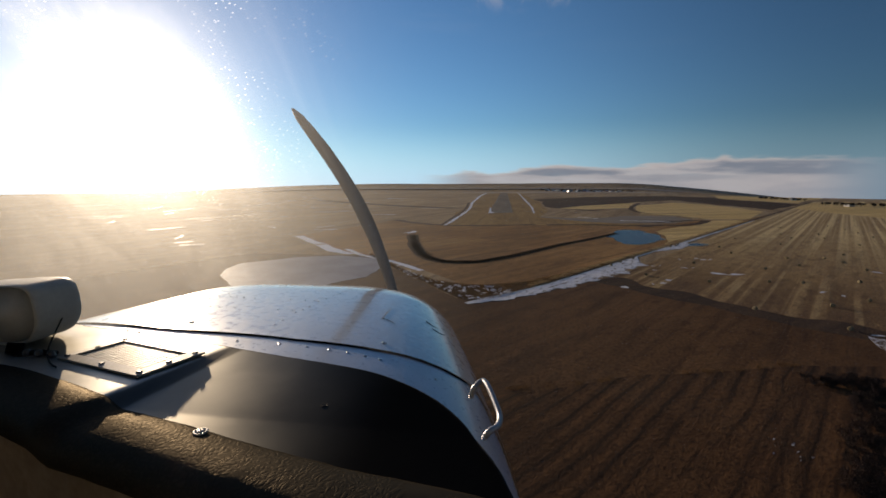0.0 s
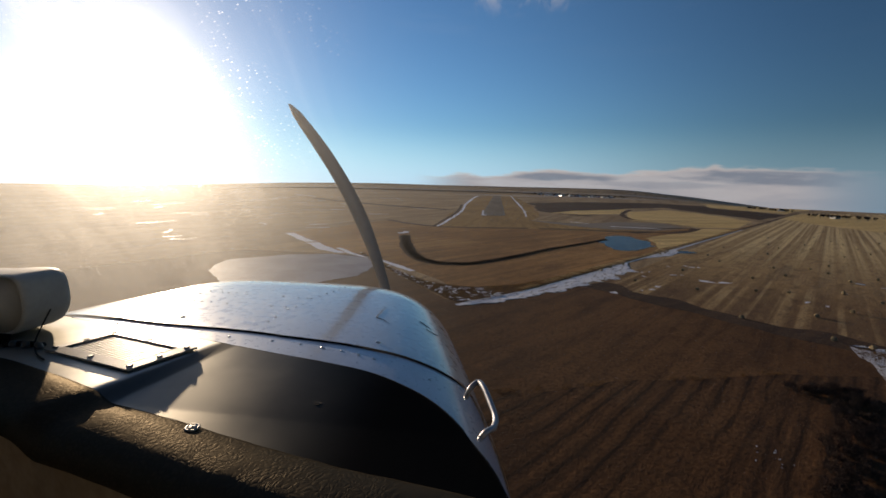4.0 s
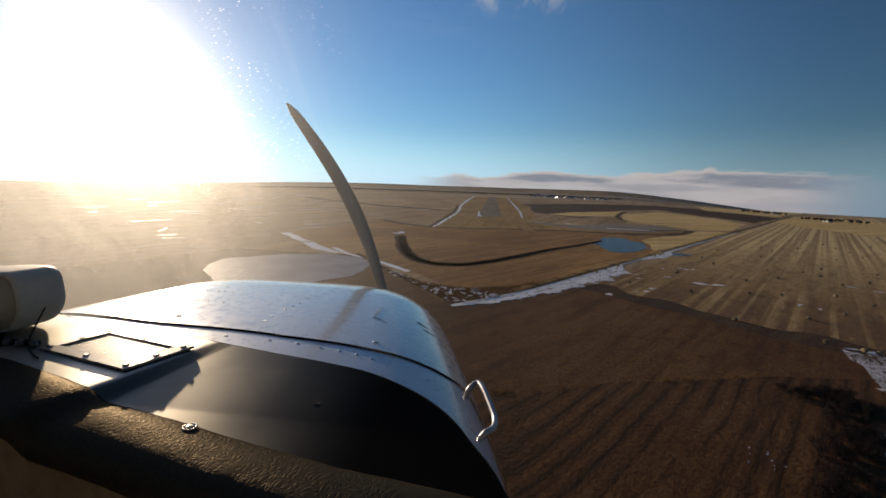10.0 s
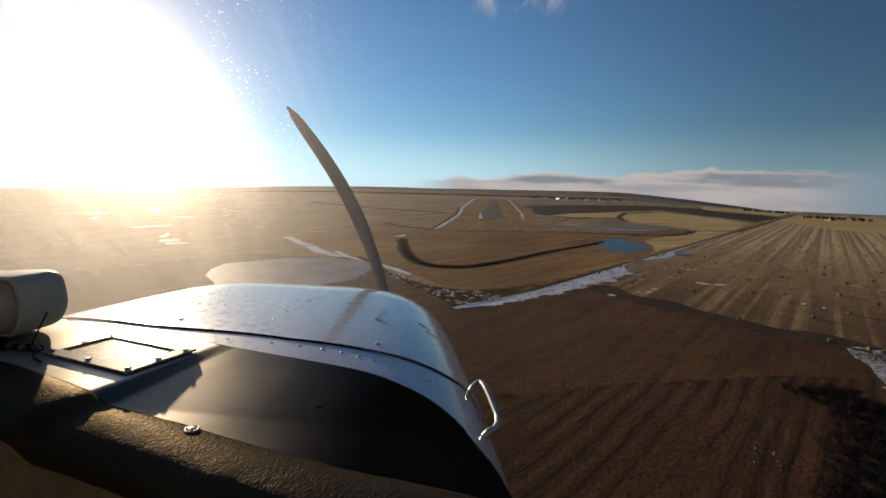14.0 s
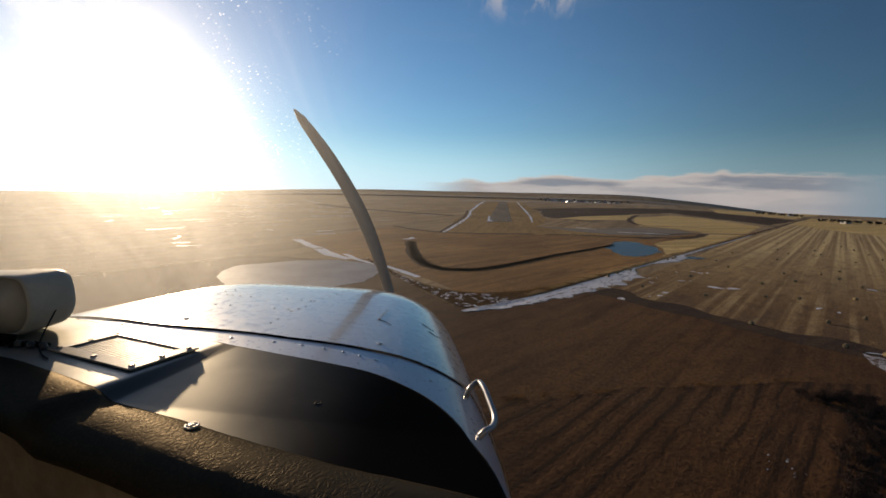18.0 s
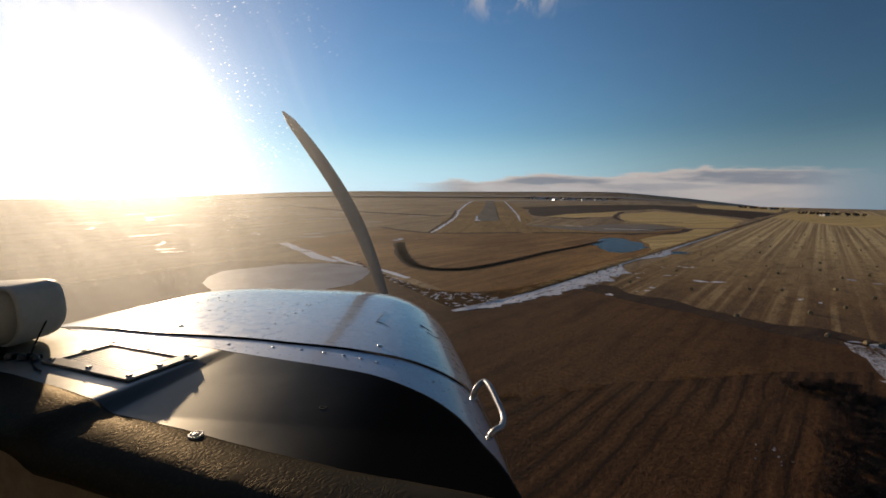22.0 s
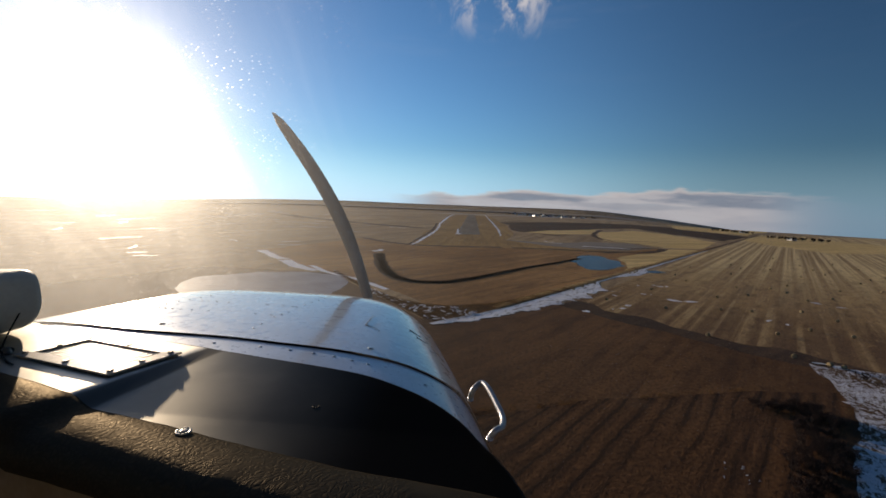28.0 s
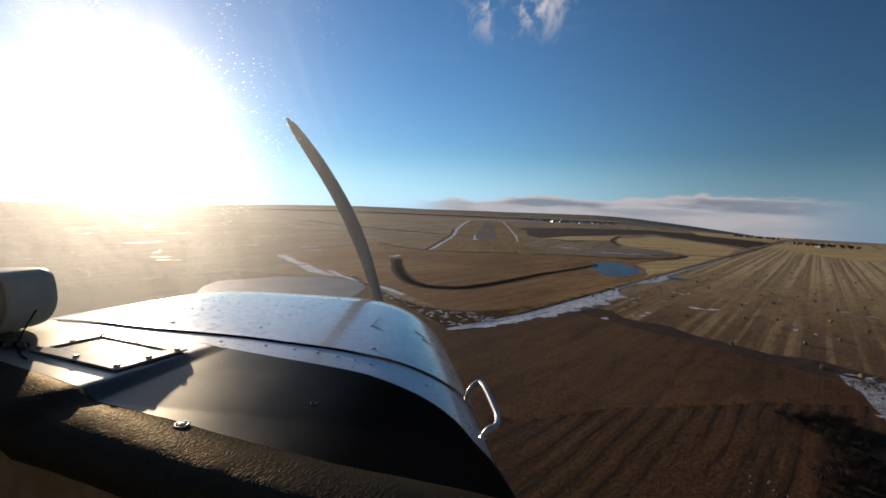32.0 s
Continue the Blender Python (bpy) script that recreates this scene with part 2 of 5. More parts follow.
M_DITCH = material("dark_ditch_growth", (0.100, 0.059, 0.038), 0.95, bump=0.6, bump_scale=1.2, vary=0.5, scale=0.25, wear=(0.07, 0.046, 0.026), spec=0.1)
M_BANK = material("reed_litter", (0.13, 0.082, 0.046), 0.95, bump=0.8, bump_scale=1.5, vary=0.5, scale=0.5, col2=(0.075, 0.047, 0.028), wear=(0.30, 0.22, 0.13), spec=0.05)
M_ASPHALT = material("worn_asphalt", (0.25, 0.205, 0.155), 0.9, bump=0.3, bump_scale=6.0, vary=0.25, scale=0.02, wear=(0.27, 0.23, 0.185), spec=0.03, stretch=(1, 0.15, 1))
M_ROAD = material("old_taxiway_asphalt", (0.175, 0.130, 0.092), 0.85, bump=0.3, bump_scale=4.0, vary=0.25, scale=0.03, wear=(0.23, 0.18, 0.13))
M_SNOW = material("old_snow", (0.80, 0.775, 0.775), 0.6, bump=0.35, bump_scale=0.7, vary=0.10, scale=0.2, col2=(0.66, 0.665, 0.71), turn=ROWS, stretch=(1, 0.5, 1))
M_DITCHSNOW = material("thawing_ditch_snow", (0.78, 0.75, 0.745), 0.6, bump=0.35, bump_scale=0.7, vary=0.12, scale=0.28, col2=(0.60, 0.60, 0.64), wear=(0.16, 0.105, 0.055), wear_at=0.54, turn=ROWS, stretch=(1, 0.35, 1))
M_MARK = material("faded_marking_paint", (0.26, 0.245, 0.22), 0.8, vary=0.5, scale=0.8, col2=(0.15, 0.14, 0.12))
M_YELLOW = material("yellow_marking_paint", (0.50, 0.33, 0.06), 0.8, vary=0.4, scale=0.6)
M_HAY = material("weathered_hay", (0.33, 0.255, 0.15), 0.95, bump=0.9, bump_scale=14.0, vary=0.5, scale=3.0, spec=0.1)
M_REED = material("dry_reed", (0.52, 0.385, 0.225), 0.9, vary=0.4, scale=0.4, island=0.6, spec=0.15, thin=0.5)
M_TUFT = material("dry_tussock", (0.22, 0.115, 0.042), 0.9, vary=0.4, scale=0.3, island=0.85, spec=0.15, thin=0.4)
M_SCRUBGRASS = material("dry_scrub_grass", (0.26, 0.155, 0.07), 0.9, vary=0.4, scale=0.3, island=0.8, spec=0.1, thin=0.4)
M_ICE = material("grey_pond_ice", (0.34, 0.325, 0.345), 0.6, bump=0.1, bump_scale=0.6, vary=0.25, scale=0.06, col2=(0.25, 0.235, 0.25), spec=0.08)
M_BARK = material("bark", (0.10, 0.075, 0.055), 0.9, bump=0.5, bump_scale=3.0, vary=0.4, scale=1.0)
M_TWIG = material("bare_twigs", (0.044, 0.028, 0.026), 0.95, vary=0.5, scale=0.5, island=0.7, spec=0.1)
M_BRUSH = material("dark_ditch_brush", (0.12, 0.074, 0.044), 0.95, vary=0.5, scale=0.5, island=0.85, spec=0.05)
M_WALL = material("white_sheet_wall", (0.80, 0.79, 0.76), 0.55, vary=0.15, scale=0.3)
M_TINROOF = material("pale_tin_roof", (0.72, 0.74, 0.78), 0.4, metal=0.3, vary=0.2, scale=0.2)
M_DARKROOF = material("dark_shingle_roof", (0.10, 0.085, 0.08), 0.85, vary=0.3, scale=0.4)
M_REDWALL = material("rust_red_boards", (0.26, 0.09, 0.06), 0.8, vary=0.3, scale=0.4)
M_GLASSDARK = material("dark_window_glass", (0.03, 0.035, 0.045), 0.1, vary=0.2, scale=0.5)
M_HILL = material("far_wooded_hills", (0.34, 0.295, 0.265), 0.95, vary=0.4, scale=0.004, col2=(0.47, 0.37, 0.26), spec=0.05)
M_STEEL = material("galvanised_steel", (0.55, 0.56, 0.58), 0.4, metal=0.8, vary=0.2, scale=4.0)

# aircraft surfaces
M_COWL = material("grey_blue_cowl_paint", (0.46, 0.435, 0.43), 0.30, vary=0.10, scale=5.0, coat=0.8, coat_rough=0.10)
M_COWL2 = material("blue_grey_fairing_paint", (0.42, 0.45, 0.52), 0.32, vary=0.15, scale=9.0, bump=0.03, bump_scale=30.0, coat=0.5, coat_rough=0.10)
M_RIVET = material("bare_rivet_metal", (0.58, 0.58, 0.57), 0.28, metal=1.0, vary=0.2, scale=60.0)
M_SCREW = material("chromed_screw", (0.24, 0.23, 0.215), 0.38, metal=1.0, vary=0.2, scale=80.0)
M_GASKET = material("black_rubber_gasket", (0.007, 0.0066, 0.0063), 0.75, vary=0.3, scale=20.0, spec=0.08)
M_VENT = material("grey_vent_plastic", (0.22, 0.205, 0.175), 0.40, vary=0.2, scale=20.0, spec=0.32, bump=0.05, bump_scale=200.0)
M_BOLT = material("dark_oxidised_steel", (0.075, 0.068, 0.058), 0.45, metal=0.6, vary=0.3, scale=60.0)
M_CHROME = material("brushed_steel_handle", (0.33, 0.335, 0.35), 0.42, metal=0.7, vary=0.1, scale=30.0)
M_BLADE = material("grey_propeller_paint", (0.17, 0.165, 0.165), 0.6, vary=0.2, scale=8.0)
M_POD = material("pale_instrument_housing", (0.40, 0.375, 0.315), 0.6, vary=0.15, scale=12.0, bump=0.05, bump_scale=200.0)
# unseen lining, made pale to throw fill light onto the padding
M_CABIN = material("pale_cabin_lining", (0.45, 0.43, 0.39), 0.85, vary=0.2, scale=5.0, bump=0.1, bump_scale=100.0)
M_PANEL = material("brown_panel_paint", (0.17, 0.125, 0.078), 0.7, vary=0.3, scale=8.0, bump=0.1, bump_scale=120.0, spec=0.1)
M_CRACK = material("dark_scratch", (0.05, 0.07, 0.075), 0.6, vary=0.2, scale=30.0)


def dash_material():
    """Dull black dash skin: a weak sheen, with a sun sheen painted in on the raised shelf and the left side."""
    m = bpy.data.materials.new("matt_black_dash_skin")
    m.use_nodes = True
    n = Net(m.node_tree)
    co = n.stretched()
    x, y, _ = n.node("ShaderNodeSeparateXYZ", {0: co}).outputs
    x, y = n.op("DIVIDE", n.op("SUBTRACT", x, 0.55), A), n.op("DIVIDE", n.op("ADD", y, 0.75), A)
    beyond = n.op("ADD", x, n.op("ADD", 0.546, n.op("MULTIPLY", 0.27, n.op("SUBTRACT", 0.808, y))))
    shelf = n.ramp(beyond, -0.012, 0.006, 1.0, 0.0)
    ramp_shade = n.op("MULTIPLY", n.ramp(beyond, -0.004, 0.008), n.ramp(beyond, 0.030, 0.046, 1.0, 0.0))      # shade painted on the ramp's shadow side by cutting its sheen
    broad = n.noise(co, 7.0, 5.0)
    fine = n.noise(co, 450.0, 4.0, 0.6)
    # sun's sheen painted by place: strong at left, fading rightwards, more on the shelf
    painted_sheen = n.op("ADD", n.ramp(x, -0.62, -0.14, 0.16, 0.004), n.op("MULTIPLY", shelf, 0.22))
    painted_sheen = n.op("MULTIPLY", n.op("MULTIPLY", painted_sheen, n.ramp(ramp_shade, 0.0, 1.0, 1.0, 0.45)), n.ramp(broad, 0.3, 0.7, 0.85, 1.15))
    bump = n.node("ShaderNodeBump", {"Height": fine, "Strength": 0.04, "Distance": 0.0011}).outputs[0]
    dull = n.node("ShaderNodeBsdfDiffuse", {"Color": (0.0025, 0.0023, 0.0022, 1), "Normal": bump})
    tint = n.node("ShaderNodeVectorMath", {0: (1.0, 0.97, 0.88), "Scale": painted_sheen}, operation="SCALE").outputs[0]
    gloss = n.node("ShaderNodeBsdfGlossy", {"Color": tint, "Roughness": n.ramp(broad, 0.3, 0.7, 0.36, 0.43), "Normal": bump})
    n.node("ShaderNodeOutputMaterial", {0: n.node("ShaderNodeAddShader", {0: dull.outputs[0], 1: gloss.outputs[0]}).outputs[0]})
    return m


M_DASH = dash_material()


def leather_material():
    m = bpy.data.materials.new("creased_black_leatherette")
    m.use_nodes = True
    n = Net(m.node_tree)
    co = n.stretched(0.4, 1.0, 0.75, 1.0)
    warp = n.noise(co, 22.0, 3.0)
    v = n.node("ShaderNodeVectorMath", {0: co, 1: n.node("ShaderNodeVectorMath", {0: n.node("ShaderNodeTexNoise", {"Vector": co, "Scale": 30.0}).outputs[1], "Scale": 0.035}, operation="SCALE").outputs[0]}, operation="ADD").outputs[0]
    cell = n.node("ShaderNodeTexVoronoi", {"Vector": v, "Scale": 185.0}, feature="DISTANCE_TO_EDGE").outputs[0]
    crease = n.op("MAXIMUM", n.ramp(cell, 0.0, 0.3), n.ramp(n.noise(co, 14.0, 3.0), 0.52, 0.70))       # smoother where it is stretched
    fine = n.noise(co, 400.0, 4.0)
    h = n.op("ADD", n.op("ADD", crease, n.op("MULTIPLY", fine, 0.2)), n.op("MULTIPLY", warp, 1.0))
    c = n.mix(crease, (0.0075, 0.0058, 0.0038), (0.014, 0.0108, 0.007))
    b = n.node("ShaderNodeBump", {"Height": h, "Strength": 0.36, "Distance": 0.0005}).outputs[0]
    dull = n.node("ShaderNodeBsdfDiffuse", {"Color": c, "Normal": b})
    gloss = n.node("ShaderNodeBsdfGlossy", {"Color": (0.026, 0.022, 0.0165), "Roughness": n.ramp(fine, 0.3, 0.7, 0.42, 0.54), "Normal": b})
    n.node("ShaderNodeOutputMaterial", {0: n.node("ShaderNodeAddShader", {0: dull.outputs[0], 1: gloss.outputs[0]}).outputs[0]})
    return m


def windshield_material():
    """Old acrylic: clear, with a film of fine scratches and specks that scatter the low sun forwards."""
    m = bpy.data.materials.new("scratched_acrylic")
    m.use_nodes = True
    n = Net(m.node_tree)
    co = n.stretched()
    speck = n.node("ShaderNodeTexVoronoi", {"Vector": n.stretched(0.5, 0.30, 1.0, 1.0), "Scale": 290.0, "Randomness": 1.0}).outputs[0]
    dots = n.op("MULTIPLY", n.ramp(speck, 0.10, 0.24, 1.0, 0.0), n.ramp(n.noise(co, 11.0, 6.0, 0.65), 0.44, 0.68))
    low = n.ramp(n.node("ShaderNodeSeparateXYZ", {0: co}).outputs[2], 0.38, 0.60, 1.0, 0.0)
    grit = n.op("MULTIPLY", n.op("MULTIPLY", n.ramp(speck, 0.12, 0.26, 1.0, 0.0), n.ramp(n.noise(co, 6.0, 6.0, 0.7), 0.40, 0.62)), low)       # dried drops along the foot of the pane
    dots = n.op("MAXIMUM", dots, n.op("MULTIPLY", grit, 1.15))
    smear = n.noise(n.stretched(0.2, 1.0, 0.4, 0.35), 9.0, 7.0, 0.65, 0.8)
    film = n.op("ADD", n.ramp(smear, 0.35, 0.75, 0.040, 0.060), n.op("MULTIPLY", dots, 0.15))
    side = n.node("ShaderNodeSeparateXYZ", {0: co}).outputs[0]
    film = n.op("MULTIPLY", film, n.ramp(side, 0.06, 0.54, 1.0, 0.15))     # film faded out rightwards by hand, to hold the sun haze to the left
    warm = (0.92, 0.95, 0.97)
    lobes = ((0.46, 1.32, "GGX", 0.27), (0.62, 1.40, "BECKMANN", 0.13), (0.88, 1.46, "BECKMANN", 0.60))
    facing = n.node("ShaderNodeCombineXYZ", {0: -SUN_DIR.x, 1: -SUN_DIR.y, 2: -SUN_DIR.z}).outputs[0]     # made-up fixed normal against the sun, to keep the glow round
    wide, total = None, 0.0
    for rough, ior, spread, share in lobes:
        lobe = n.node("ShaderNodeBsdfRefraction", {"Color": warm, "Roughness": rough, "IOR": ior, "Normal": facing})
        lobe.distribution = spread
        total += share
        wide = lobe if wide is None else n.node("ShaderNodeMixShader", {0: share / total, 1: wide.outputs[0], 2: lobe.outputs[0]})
    clear = n.node("ShaderNodeBsdfTransparent", {"Color": (0.97, 0.98, 0.985)})
    mix = n.node("ShaderNodeMixShader", {0: film, 1: clear.outputs[0], 2: wide.outputs[0]})
    n.node("ShaderNodeOutputMaterial", {0: mix.outputs[0]})
    return m


def water_material():
    m = bpy.data.materials.new("still_pond_water")
    m.use_nodes = True
    n = Net(m.node_tree)
    co = n.stretched(0.3, 1.0, 0.5, 1.0)
    c = n.mix(n.ramp(n.noise(co, 0.05, 5.0), 0.4, 0.65), (0.016, 0.022, 0.042), (0.030, 0.038, 0.060))
    p = n.node("ShaderNodeBsdfPrincipled", {"Base Color": c, "Roughness": 0.25, "IOR": 1.33, "Specular IOR Level": 0.08})
    b = n.node("ShaderNodeBump", {"Height": n.noise(co, 1.2, 4.0), "Strength": 0.7, "Distance": 0.4})
    n.put(p.inputs["Normal"], b.outputs[0])
    n.node("ShaderNodeOutputMaterial", {0: p.outputs[0]})
    return m


def thaw_material():
    """Old snow melting in ragged islands over brown scrub."""
    m = bpy.data.materials.new("thawing_snow_on_scrub")
    m.use_nodes = True
    n = Net(m.node_tree)
    co = n.stretched(0.5, 1.0, 0.6, 1.0)
    isle = n.op("ADD", n.op("MULTIPLY", n.noise(co, 0.13, 3.0, 0.5), 0.3), n.op("MULTIPLY", n.noise(co, 0.9, 7.0, 0.8), 0.7))
    lies = n.ramp(isle, 0.475, 0.505)
    soil = n.mix(n.ramp(n.noise(co, 1.5, 6.0, 0.7), 0.35, 0.65), (0.15, 0.088, 0.042), (0.06, 0.036, 0.02))
    snow = n.mix(n.ramp(n.noise(co, 0.9, 5.0), 0.35, 0.65), (0.80, 0.775, 0.78), (0.64, 0.645, 0.68))
    p = n.node("ShaderNodeBsdfPrincipled", {"Base Color": n.mix(lies, soil, snow), "Roughness": 0.85, "Specular IOR Level": 0.1})
    h = n.op("ADD", n.op("MULTIPLY", lies, 0.3), n.noise(co, 1.2, 6.0, 0.65))
    n.put(p.inputs["Normal"], n.node("ShaderNodeBump", {"Height": h, "Strength": 0.5, "Distance": 0.5}).outputs[0])
    n.node("ShaderNodeOutputMaterial", {0: p.outputs[0]})
    return m


M_THAW = thaw_material()
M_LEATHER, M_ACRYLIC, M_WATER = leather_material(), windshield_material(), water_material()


# ---- mesh helpers ----
def mesh_from(name, verts, faces, mat, smooth=False):
    me = bpy.data.meshes.new(name)
    me.from_pydata([tuple(v) for v in verts], [], faces)
    me.materials.append(mat)
    if smooth:
        me.polygons.foreach_set("use_smooth", [True] * len(me.polygons))
    me.update()
    return me


def mesh_of(name, bm, mat, smooth=False):
    me = bpy.data.meshes.new(name)
    bm.normal_update()
    bm.to_mesh(me)
    bm.free()
    me.materials.append(mat)
    if smooth:
        me.polygons.foreach_set("use_smooth", [True] * len(me.polygons))
    return me


def part(name, bm, mat, parent, label="", smooth=False):
    """One mesh object under a thing or a part."""
    me = bm if isinstance(bm, bpy.types.Mesh) else mesh_of(name, bm, mat, smooth)
    ob = new(name, me)
    ob.parent = parent
    return tagged(ob, label)


def root(name, at, label, category, group="", kind=""):
    ob = new(name)
    ob.location = at
    ob.empty_display_size = 0.2
    return tagged(ob, label, category, group, kind)


def grid_faces(rows, cols, wrap=False):
    out = []
    for i in range(rows - 1):
        for j in range(cols if wrap else cols - 1):
            k = (j + 1) % cols
            out.append((i * cols + j, i * cols + k, (i + 1) * cols + k, (i + 1) * cols + j))
    return out


def box_bm(sx, sy, sz, at=(0, 0, 0), bevel=0.0, turn=None, segments=2):
    bm = bmesh.new()
    bmesh.ops.create_cube(bm, size=1.0)
    bmesh.ops.scale(bm, vec=(sx, sy, sz), verts=bm.verts)
    if bevel:
        bmesh.ops.bevel(bm, geom=bm.edges[:], offset=bevel, segments=segments, affect="EDGES", profile=0.6)
    if turn is not None:
        bmesh.ops.rotate(bm, verts=bm.verts, matrix=turn.to_3x3())
    bmesh.ops.translate(bm, vec=at, verts=bm.verts)
    return bm


def tube(points, radius, sides=10, taper=None):
    """Vertices and faces of a round tube along points."""
    pts = [Vector(p) for p in points]
    verts, n = [], len(pts)
    for i, p in enumerate(pts):
        d = (pts[min(i + 1, n - 1)] - pts[max(i - 1, 0)]).normalized()
        u = d.cross(Vector((0, 0.13, 1))).normalized()
        v = d.cross(u)
        r = radius if taper is None else radius + (taper - radius) * i / (n - 1)
        verts += [p + r * (math.cos(a) * u + math.sin(a) * v) for a in (2 * math.pi * k / sides for k in range(sides))]
    faces = grid_faces(n, sides, True) + [tuple(range(sides)), tuple(range((n - 1) * sides, n * sides))]
    return verts, faces


def smooth_line(points, n):
    """A rounded line through points (Catmull-Rom)."""
    p = [Vector(q) for q in points]
    p = [2 * p[0] - p[1]] + p + [2 * p[-1] - p[-2]]
    out = []
    for i in range(n):
        s = i / (n - 1) * (len(p) - 3)
        k = min(int(s), len(p) - 4)
        t = s - k
        a, b, c, d = p[k:k + 4]
        out.append(0.5 * (2 * b + (c - a) * t + (2 * a - 5 * b + 4 * c - d) * t * t + (3 * b - a - 3 * c + d) * t ** 3))
    return out


def interp(x, xs, ys):
    return float(np.interp(x, xs, ys))


def smoothstep(x, a, b):
    t = min(1.0, max(0.0, (x - a) / (b - a)))
    return t * t * (3 - 2 * t)


# ---- land ----
def land_z(x, y):
    """Flat round the airfield; far off the land sinks gently to both sides and rolls a little."""
    r, az = math.hypot(x, y), math.atan2(x, y)
    far = smoothstep(r, 1500, 4500)
    drop = 200 * smoothstep(az, radians(12), radians(45)) + 45 * smoothstep(-az, radians(20), radians(50))
    roll = 9 * noise.noise((x * 0.0011, y * 0.0011, 3.0)) * smoothstep(r, 1700, 3000)
    rise = 22 + 34 * (1 - smoothstep(az, radians(6), radians(38))) * (1 - smoothstep(-az, radians(15), radians(48)))
    return -drop * far + roll + rise * smoothstep(r, 2300, 4700)


def land_sheet():
    radii = [0, 15, 40, 80, 130, 200, 300, 420, 560, 720, 900, 1100, 1300, 1550, 1800, 2050, 2300, 2600, 2900, 3200, 3500, 3800, 4100, 4400, 4700, 4900]
    n = 180
    verts = [(r * math.sin(2 * math.pi * k / n), r * math.cos(2 * math.pi * k / n), 0) for r in radii for k in range(n)]
    verts = [(x, y, land_z(x, y)) for x, y, _ in verts]
    ob = new("ground", mesh_from("ground", verts, grid_faces(len(radii), n, True), M_PLAIN, True))
    return tagged(ob, "wide plain of dry brown winter grassland", "ground", kind="structure")


def patch(name, points, mat, z=0.03, ragged=0.03, step=None, label="", category="", kind="structure", seed=0.0):
    """A piece of land cover with an uneven outline, lying on the ground."""
    pts = [Vector((*p, 0)) for p in points]
    size = max((a - b).length for a in pts for b in pts)
    step = step or size / 60
    out = []
    for a, b in zip(pts, pts[1:] + pts[:1]):
        k = max(1, int((b - a).length / step))
        side = (b - a).normalized().cross(Vector((0, 0, 1)))
        for i in range(k):
            p = a.lerp(b, i / k)
            q = p * (3.0 / size)
            out.append(p + side * size * ragged * (noise.noise((q.x * 2, q.y * 2, seed)) + 0.5 * noise.noise((q.x * 7, q.y * 7, seed + 5))))
    bm = bmesh.new()
    bm.faces.new([bm.verts.new((p.x, p.y, land_z(p.x, p.y) + z)) for p in out])
    bmesh.ops.recalc_face_normals(bm, faces=bm.faces)
    if bm.faces[:][0].normal.z < 0:
        bmesh.ops.reverse_faces(bm, faces=bm.faces)
    bmesh.ops.triangulate(bm, faces=bm.faces)
    ob = new(name, mesh_of(name, bm, mat))
    return tagged(ob, label, category, kind=kind)


def along(s, off):
    """A place by the line of the snow-filled ditch: s metres along it, off metres to its far side."""
    return 0.577 * s + 0.817 * off, 155 + 0.817 * s - 0.577 * off


def ribbon(name, line, width, mat, z=0.05, wobble=0.15, n=80, label="", category="", kind="structure", crown=0.0, seed=1.0):
    """A strip of even make along a line: a track, a ditch, a streak of snow."""
    pts = smooth_line([(*p, 0) for p in line], n)
    verts = []
    for i, p in enumerate(pts):
        d = (pts[min(i + 1, n - 1)] - pts[max(i - 1, 0)]).normalized()
        s = Vector((d.y, -d.x, 0))
        wd = width[0] + (width[1] - width[0]) * i / (n - 1)
        for k, e in enumerate((-1, -0.5, 0, 0.5, 1)):
            r = wobble * wd * noise.noise((p.x * 0.06 + k * 3, p.y * 0.06, seed)) if abs(e) == 1 else 0
            q = p + s * (0.5 * wd * e + r)
            verts.append((q.x, q.y, land_z(q.x, q.y) + z + crown * (1 - e * e)))
    return tagged(new(name, mesh_from(name, verts, grid_faces(n, 5), mat)), label, category, kind=kind)


land_sheet()
patch("fallow_field", [(-18, 151), along(0, 1), along(26, 7), along(50, 10), (58, 168), (75.5, 146), (91.5, 129), (104, 120), (110, 60), (60, -60), (-120, -80), (-170, 60), (-190, 150), (-150, 240), (-78, 238), (-46, 191)], M_FIELD, 0.02, 0.004,
      label="bare brown fallow field with faint working rows", category="field")
patch("worked_ground", [(-190, 10), (-90, 48), (-30, 72), (6, 84), (30, 92.5), (50, 98.5), (64, 103), (88, 106), (108, 60), (58, -58), (-118, -78)], M_WORKED, 0.045, 0.009,
      label="dark worked ground with winding furrows", category="field")
patch("mown_meadow", [along(-6, -6), along(330, -3), along(620, -3), (264, 540), (205, 520), (160, 476), (112, 446), (26, 448), (-60, 432), (-129, 490), (-165, 330), (-98, 252), (-55, 219), (-22, 180)], M_MEADOW, 0.02, 0.004,
      label="mown olive-brown meadow behind the reed bank", category="field")
patch("stubble_field", [along(52, 12), along(340, 3), along(680, 2), along(1150, 2), (1350, 1300), (1300, 500), (500, 60), (200, 20), (104, 120), (91.5, 129), (75.5, 146), (58, 168)], M_STUBBLE, 0.02, 0.003,
      label="olive and straw stubble field in long rows", category="field")
patch("airfield_grass", [(-60, 436), (26, 453), (112, 450), (150, 480), (90, 500), (32, 560), (62, 800), (70, 1200), (60, 3000), (-110, 3000), (-95, 1300), (-70, 800)], M_AIRGRASS, 0.03, 0.005,
      label="dry mown grass round the runway", category="grass")
